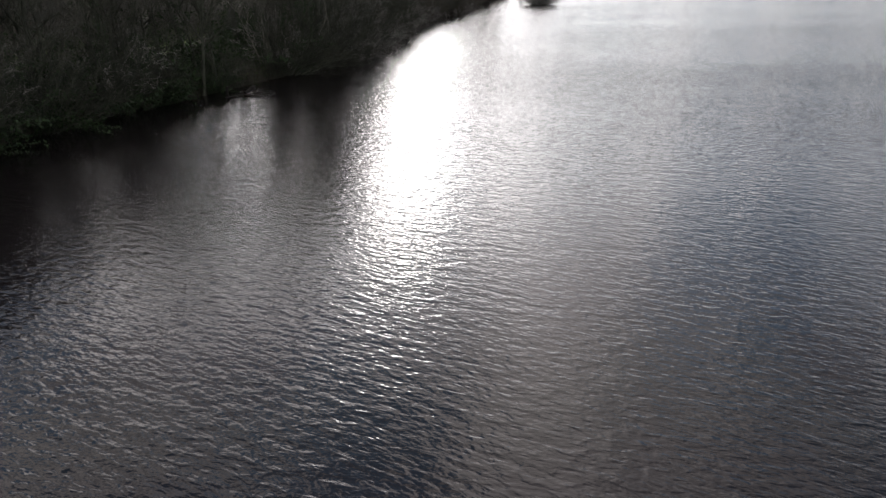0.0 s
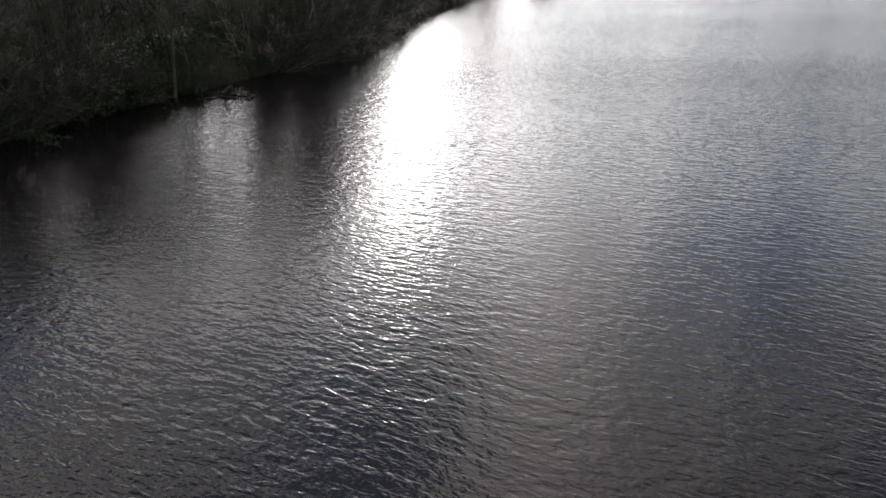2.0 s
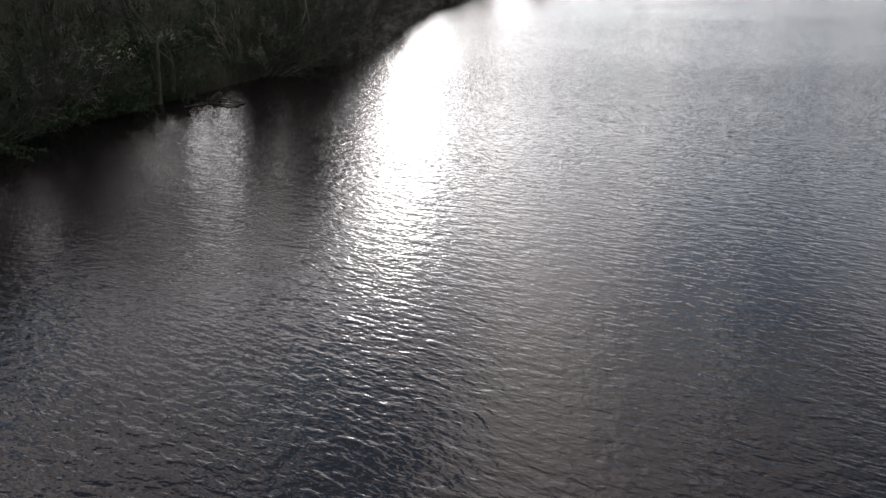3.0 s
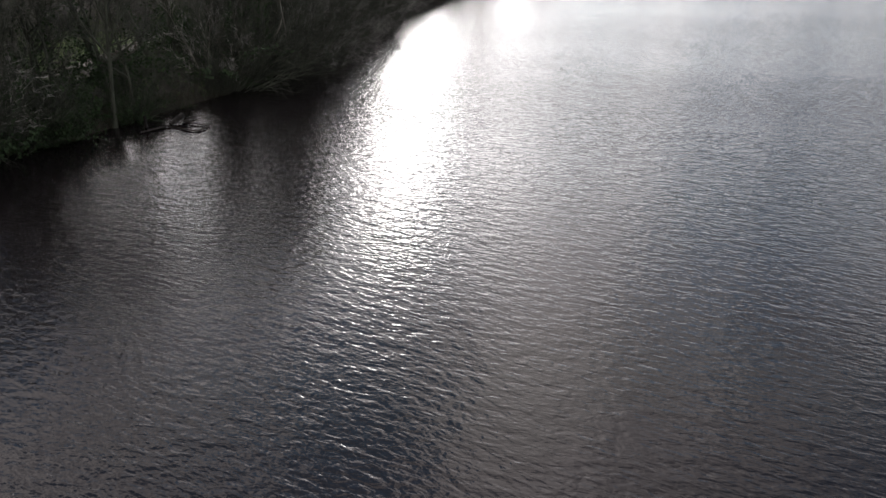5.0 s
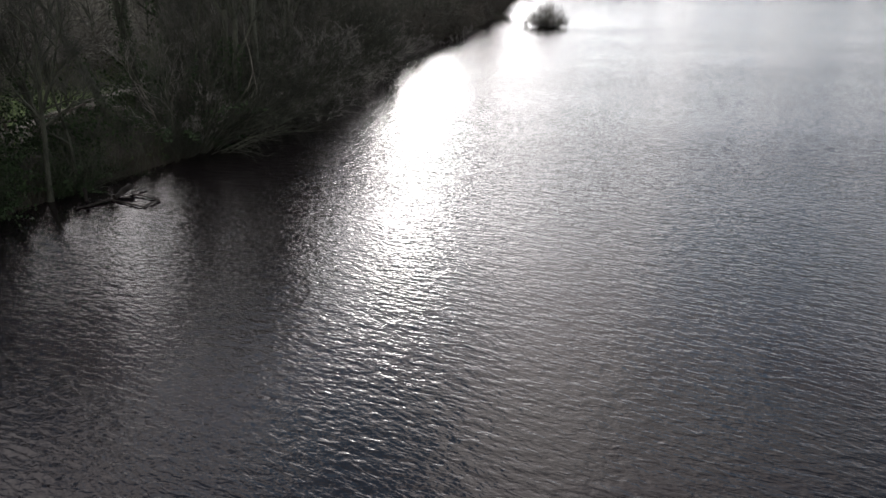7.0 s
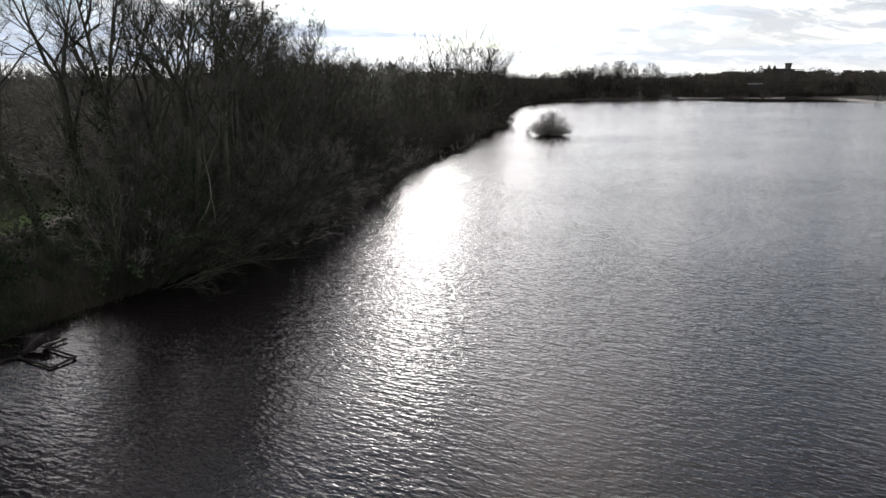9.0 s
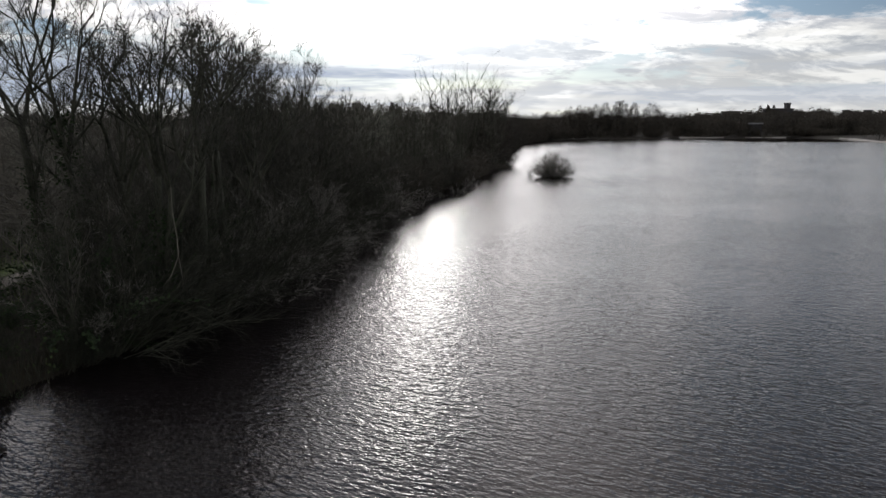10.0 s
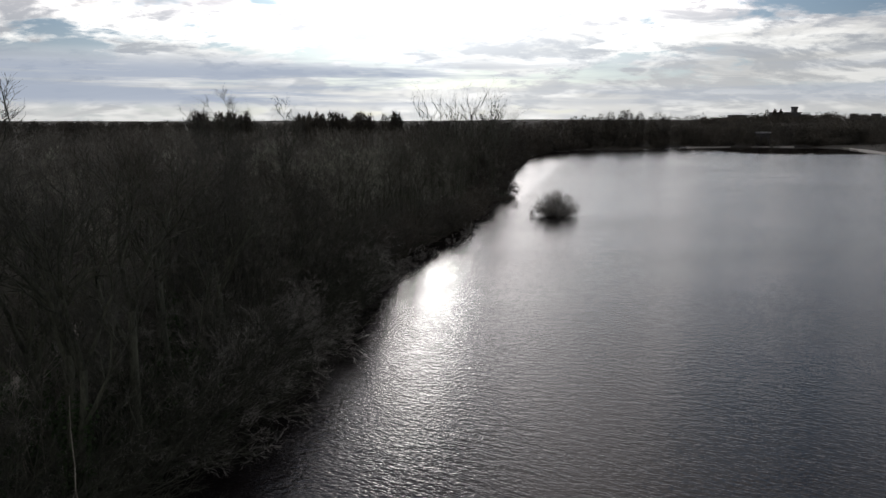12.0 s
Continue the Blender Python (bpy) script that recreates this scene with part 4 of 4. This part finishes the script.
def dead_branch():
    wood = Sticks()
    line = [Vector(p) for p in ((-8.82, 65.6, 6.9), (-8.72, 65.3, 5.9), (-8.42, 64.8, 5.0), (-8.30, 64.5, 4.3), (-8.55, 64.3, 3.6), (-8.85, 64.2, 3.2))]
    o = Vector((-8.6, 64.8, 1.0))
    wood.tube([p - o for p in line], (0.008, 0.014, 0.019, 0.018, 0.015, 0.010), 6)
    wood.tube([p - o for p in (line[3], Vector((-8.2, 64.5, 3.5)), Vector((-8.25, 64.6, 3.1)))], (0.018, 0.014, 0.008), 5)
    ob = tagged(new("dead_branch", wood.mesh("dead_branch", PALE_BARK, True)), "bleached dead branch hung up among the bank twigs", "branch")
    ob.location = o


dead_branch()


# ---------------------------------------------------------------- flooded bush, spit
def flooded_bush(x, y, seed, height, width, stems, label):
    r = random.Random(seed)
    wood, fine = Sticks(), Sticks()
    for k in range(stems):
        w = r.uniform(0, 2 * math.pi)
        fan = radians(84) * math.sqrt(r.random())
        out = Vector((math.cos(w), math.sin(w), 0))
        base = out * width * 0.15 * r.random() * math.sin(fan) - Vector((0, 0, 0.4))
        tip = (out * width * 0.5 * math.sin(fan) + Vector((0, 0, height * math.cos(fan)))) * r.uniform(0.80, 1.0)
        if k % 6 == 0:
            # short stems round the foot
            base = out * width * r.uniform(0.18, 0.42) - Vector((0, 0, 0.4))
            tip = base * 1.12 + Vector((0, 0, 0.5 + height * r.uniform(0.15, 0.45)))
        size = (tip - base).length
        rise = Vector((0, 0, size * 0.08 * math.sin(fan)))
        stem = [base.lerp(tip, f / 5) + rise * (f / 5) * (1 - f / 5) * 2 + any_way(r) * 0.05 * f for f in range(6)]
        wood.tube(stem, [0.026 * (1 - 0.15 * i) for i in range(6)], 4)
        for _ in range(5):
            p, d = along(stem, r.uniform(0.35, 1.0))
            b = bent(r, p, side_way(r, d, r.uniform(12, 36)), size * 0.16, 2, 0.3, 0.12)
            wood.tube(b, (0.012, 0.009, 0.005), 3)
            for _ in range(6):
                q, e = along(b, r.uniform(0.1, 1.0))
                fine.spike(q, q + side_way(r, e, r.uniform(8, 34)) * size * 0.11, 0.0075)
    ob = thing("flooded_willow", [("framework", wood.mesh("framework", TWIG, True), ""), ("crown", fine.mesh("crown", TWIG_GREY), "")], label, "bush")
    ob.location = (x, y, 0.0)
    return ob


flooded_bush(22.0, 157.5, 61, 4.4, 7.8, 420, "rounded bare willow bush standing in open water")
flooded_bush(17.9, 157.0, 62, 1.7, 1.6, 22, "low straggle of bare twigs standing in the water")
for k, (x, y) in enumerate(((-2.2, 112.0), (-1.4, 114.5), (-0.6, 117.0), (0.6, 121.0), (2.0, 124.5), (4.6, 131.0), (6.2, 135.0), (7.0, 139.5), (8.6, 146.0), (-5.0, 97.0), (-5.8, 91.5))):
    flooded_bush(x, y, 640 + k, 1.0 + 0.3 * (k % 4), 1.8 + 0.5 * (k % 3), 18 + 4 * (k % 4), "thin bare twigs standing in the shallows")
flooded_bush(13.6, 182.5, 63, 3.6, 3.5, 45, "thin bare willow bush on the end of the spit")


# ---------------------------------------------------------------- undergrowth
def scattered(count, seed, y_of, x_of):
    """Random spots on the bank with their heights."""
    g = np.random.RandomState(seed)
    ys = y_of(g.rand(count))
    edges = np.interp(ys, SHORE_A[:30, 1], SHORE_A[:30, 0])
    xs = x_of(g.rand(count), edges)
    return [Vector(p) for p in np.column_stack([xs, ys, land(xs, ys)])], xs - edges


def undergrowth():
    """Bramble, dead stalks and low stems over the bank floor."""
    r = random.Random(91)
    stalks, leaves, blades, sedge = Sticks(), Sticks(), Sticks(), Sticks()
    for p in scattered(12000, 1, lambda f: 34 + 170 * f ** 1.5, lambda f, e: e - 24 * f ** 1.3)[0]:
        if (-21.6 < p.x < -18.9 and 58 < p.y < 120) or p.z < 0.03:
            continue
        p.z -= 0.05
        tall = r.uniform(0.5, 1.9)
        for _ in range(4):
            q = p + Vector((r.uniform(-0.5, 0.5), r.uniform(-0.5, 0.5), 0))
            stalks.spike(q, q + Vector((r.uniform(-0.6, 0.6), r.uniform(-0.6, 0.6), tall)), 0.012)
        if r.random() < 0.5:
            for _ in range(4):
                q = p + Vector((r.uniform(-0.5, 0.5), r.uniform(-0.5, 0.5), r.uniform(0.15, tall * 0.7)))
                d = any_way(r)
                leaves.leaf(q, d, d.orthogonal().normalized(), r.uniform(0.08, 0.16), r.uniform(0.03, 0.06))
    spots, inland = scattered(16000, 2, lambda f: 36 + 80 * f, lambda f, e: -33 + 15.5 * f)
    for p, d in zip(spots, inland):
        middle = float(np.interp(p.y, (34, 50, 60, 68, 76, 86, 100, 120), (-27, -24, -21.6, -20.5, -20.2, -20.0, -19.4, -18)))
        if abs(p.x - middle) < 1.0 or d > -2.0:
            continue
        blades.spike(p, p + Vector((r.uniform(-0.12, 0.12), r.uniform(-0.12, 0.12), r.uniform(0.12, 0.34))), 0.016)
    for p in scattered(14000, 3, lambda f: 36 + 150 * f ** 1.5, lambda f, e: e + 0.35 - 1.5 * f)[0]:
        p.z -= 0.05
        sedge.spike(p, p + Vector((r.uniform(-0.25, 0.35), r.uniform(-0.25, 0.25), r.uniform(0.3, 0.9))), 0.013)
    for name, sticks, mat, label in (("dead_stalks", stalks, BARK, "tangle of dead brown stalks on the bank floor"),
                                     ("bramble", leaves, BRAMBLE, "dull green bramble leaves under the trees"),
                                     ("grass", blades, GRASS, "short rough green grass beside the path"),
                                     ("sedge", sedge, SEDGE, "straw-coloured dead sedge along the waterline")):
        tagged(new(name, sticks.mesh(name, mat)), label, name.replace("_", " "), kind="stuff")


undergrowth()


# ---------------------------------------------------------------- woods far off
def far_wood(name, spots, seed, label, spikes=150, fine=1.0, mat=FAR_TWIG, rise=0.12):
    """Many bare trees and the scrub under them far away, joined."""
    r = random.Random(seed)
    s = Sticks()
    grounds = land(np.array([t[0] for t in spots]), np.array([t[1] for t in spots]))
    for (x, y, high, wide), z in zip(spots, grounds):
        o = Vector((x, y, float(z)))
        s.tube([o - Vector((0, 0, 0.3)), o + Vector((0, 0, high * 0.75))], (0.012 * high, 0.004 * high), 4)
        thick = (0.0036 * high + 0.00005 * math.hypot(x, y)) * fine
        lop = Vector((r.uniform(-0.12, 0.12) * wide, r.uniform(-0.12, 0.12) * wide, 0))
        for _ in range(spikes):
            f = r.random()
            w = r.uniform(0, 6.283)
            girth = math.sqrt(max(0.03, 1 - (1.8 * f - 0.82) ** 2))
            if r.random() > girth:
                f = r.uniform(0.2, 0.8)
                girth = math.sqrt(max(0.03, 1 - (1.8 * f - 0.82) ** 2))
            reach = wide / 2 * girth * math.sqrt(r.uniform(0.02, 1.0))
            a = o + lop * f + Vector((math.cos(w) * reach * 0.7, math.sin(w) * reach * 0.7, high * 0.84 * f))
            b = a + Vector((math.cos(w) * reach * 0.4, math.sin(w) * reach * 0.4, high * r.uniform(0.0, rise)))
            s.spike(a, b + any_way(r) * min(0.9, 0.035 * high), thick * r.uniform(0.6, 1.7))
    return tagged(new(name, s.mesh(name, mat)), label, "trees", kind="stuff")


def dry(spots, least):
    d = shore_distance(np.array([t[0] for t in spots]), np.array([t[1] for t in spots]))
    return [t for t, k in zip(spots, d) if k > least]


rng = random.Random(303)
inland = []
for _ in range(820):
    f = rng.random() ** 1.9
    y = 56 + 640 * f
    x = bank_edge(min(y, 340)) - rng.uniform(24, 75 + 380 * f)
    if not in_open_glade(x, y):
        inland.append((x, y, rng.uniform(10.5, 13.8), rng.uniform(6, 10)))
far_wood("inland_wood", inland, 401, "dense bare winter wood stretching inland", 160, mat=HAZED_WOOD)
scrub = []
for _ in range(620):
    f = rng.random() ** 1.4
    y = 84 + 170 * f
    x = bank_edge(y) - rng.uniform(16, 50 + 110 * f)
    if not in_open_glade(x, y):
        scrub.append((x, y, rng.uniform(2.5, 6.0), rng.uniform(4, 7)))
far_wood("inland_scrub", scrub, 408, "brown leafless scrub under the inland trees", 110, 2.4, HAZED_WOOD)
strip = []
for _ in range(170):
    y = rng.uniform(200, 425)
    strip.append((bank_edge(min(y, 400)) - rng.uniform(0.5, 30), y, rng.uniform(11.0, 14.8), rng.uniform(6, 9)))
edging = []
for k in range(330):
    y = 118 + 292 * rng.random() ** 1.4
    edging.append((bank_edge(y) - rng.uniform(-0.3, 2.6), y, rng.uniform(1.6, 4.6), rng.uniform(3, 6)))
far_wood("waterside_scrub", dry(edging, -0.4), 406, "low dark scrub along the waterline", 110, 2.6)
far_wood("shore_wood", dry(strip, 0.3), 402, "bare dark wood along the far end of the bank", 260)
opposite = []
for k in range(300):
    x = 40 + 350 * rng.random()
    base = float(np.interp(x, (40, 64, 100, 134, 175, 232, 400), (374, 404, 431, 443, 463, 460, 460)))
    y = base + 1 + 60 * rng.random() ** 1.6
    high = float(np.interp(x, (50, 58, 70, 86, 98, 118, 150, 400), (13, 14, 17.5, 18.5, 15.5, 13.5, 14.5, 15.5))) + 0.8 * math.sin(x * 0.31 + 1) + rng.uniform(-2.6, 1.0)
    opposite.append((x, y, high, rng.uniform(7, 12)))
for k in range(160):
    x = 40 + 350 * rng.random()
    base = float(np.interp(x, (40, 64, 100, 134, 175, 232, 400), (366, 401, 428, 440, 460, 456, 456)))
    opposite.append((x, base + rng.uniform(0.5, 6), rng.uniform(3, 7), rng.uniform(6, 11)))
far_wood("opposite_wood", dry(opposite, 0.5), 403, "dark bare trees along the opposite shore", 420, 1.5, rise=0.055)
tall = [(x, 450 + rng.uniform(-3, 6), high, wide) for x, high, wide in ((93, 19.5, 9), (98, 21.5, 9), (103, 23.0, 9), (108, 23.5, 10), (113, 24.0, 10), (118, 22.5, 9), (131, 22.5, 15))]
far_wood("tall_shore_trees", tall, 409, "rounded crowns of tall bare trees over the opposite shore", 1500, 0.8, rise=0.05)
row = [(rng.uniform(-140, -106), 440 + rng.uniform(-8, 8), rng.uniform(19, 23.5), rng.uniform(5, 8)) for _ in range(26)]
row += [(rng.uniform(-82, -20), 450 + rng.uniform(-8, 8), rng.uniform(18.5, 23.0), rng.uniform(5, 8)) for _ in range(48)]
row += [(rng.uniform(-330, 10), 500 + rng.uniform(-10, 30), rng.uniform(13.5, 17.5), rng.uniform(6, 10)) for _ in range(70)]
far_wood("skyline_trees", row, 410, "row of tall bare trees beyond the inland wood", 460, 1.5)
right = [(rng.uniform(208, 330), rng.uniform(335, 470), rng.uniform(6, 13), rng.uniform(7, 11)) for _ in range(90)]
far_wood("side_wood", dry(right, 1.0), 405, "dark bare trees beside the lake", 170)
beyond = []
for _ in range(520):
    y = rng.uniform(480, 1500)
    x = rng.uniform(-0.75, 0.85) * y
    if 330 < x < 540 and 780 < y < 905:
        continue
    beyond.append((x, y, rng.uniform(13, 18), rng.uniform(16, 28)))
for _ in range(150):
    beyond.append((rng.uniform(250, 640), rng.uniform(620, 830), rng.uniform(8.0, 11.5), rng.uniform(14, 24)))
skyline = [(rng.uniform(300, 560), rng.uniform(840, 885), rng.uniform(9.0, 12.4), rng.uniform(9, 14)) for _ in range(120)]
skyline += [(rng.uniform(396, 414), 884, rng.uniform(17, 20.5), rng.uniform(5, 8)) for _ in range(6)]
far_wood("skyline_wood", skyline, 407, "dense bare trees below the long building", 190, 2.6)
far_wood("distant_wood", dry(beyond, 30), 404, "distant bare woods under the skyline", 110, 2.2)


# ---------------------------------------------------------------- buildings on the skyline
def block(name, root, lo, hi, mat, label=""):
    bm = bmesh.new()
    lo, hi = Vector(lo), Vector(hi)
    box(bm, hi - lo, (lo + hi) / 2, None, 0.15)
    return part(name, bm, mat, root, label)


def long_building():
    root = tagged(new("long_building"), "long grey flat-roofed building with a square tower on the skyline", "building")
    z = 12.0
    root.location = (412, 900, z - 2.2)
    block("wall", root, (-2, -7, -3), (30, 7, 15.4), CONCRETE)
    block("roof", root, (-3, -7.6, 15.4), (22, 7.6, 16.2), ROOF_DARK)
    block("roof", root, (22, -7.6, 15.4), (31, 7.6, 16.0), ROOF_DARK)
    block("wing", root, (30, -6, -3), (41, 6, 13.8), CONCRETE)
    block("roof", root, (29.6, -6.6, 14.8), (41.6, 6.6, 15.4), ROOF_DARK)
    block("post", root, (40.4, -6, 13.8), (41.0, -5.4, 14.8), CONCRETE)
    tower = block("tower", root, (23.2, -4, -3), (27.2, 4, 21.0), CONCRETE)
    block("tower_cap", tower, (22.7, -4.5, 21.0), (27.7, 4.5, 22.8), ROOF_DARK)
    for k in range(9):
        block("window", root, (-0.6 + 2.5 * k, -7.12, 13.0), (0.8 + 2.5 * k, -6.98, 14.6), ROOF_DARK)


def low_building(x, y, wide, deep, high, label, roof):
    root = tagged(new("low_building"), label, "building")
    root.location = (x, y, land_z(x, y))
    block("wall", root, (-wide / 2, -deep / 2, -2), (wide / 2, deep / 2, high), CONCRETE)
    block("roof", root, (-wide / 2 - 0.5, -deep / 2 - 0.5, high), (wide / 2 + 0.5, deep / 2 + 0.5, high + 0.9), roof)


long_building()
low_building(368, 900, 19, 12, 9.4, "low flat-roofed grey building among distant trees", ROOF_DARK)
low_building(514, 905, 6, 8, 9.4, "small pale block on the skyline", ROOF_PALE)
low_building(541, 905, 7, 8, 9.9, "small pale block on the skyline", ROOF_PALE)
low_building(199, 466, 6, 5, 6.6, "shed with a pale roof among the shore trees", ROOF_PALE)
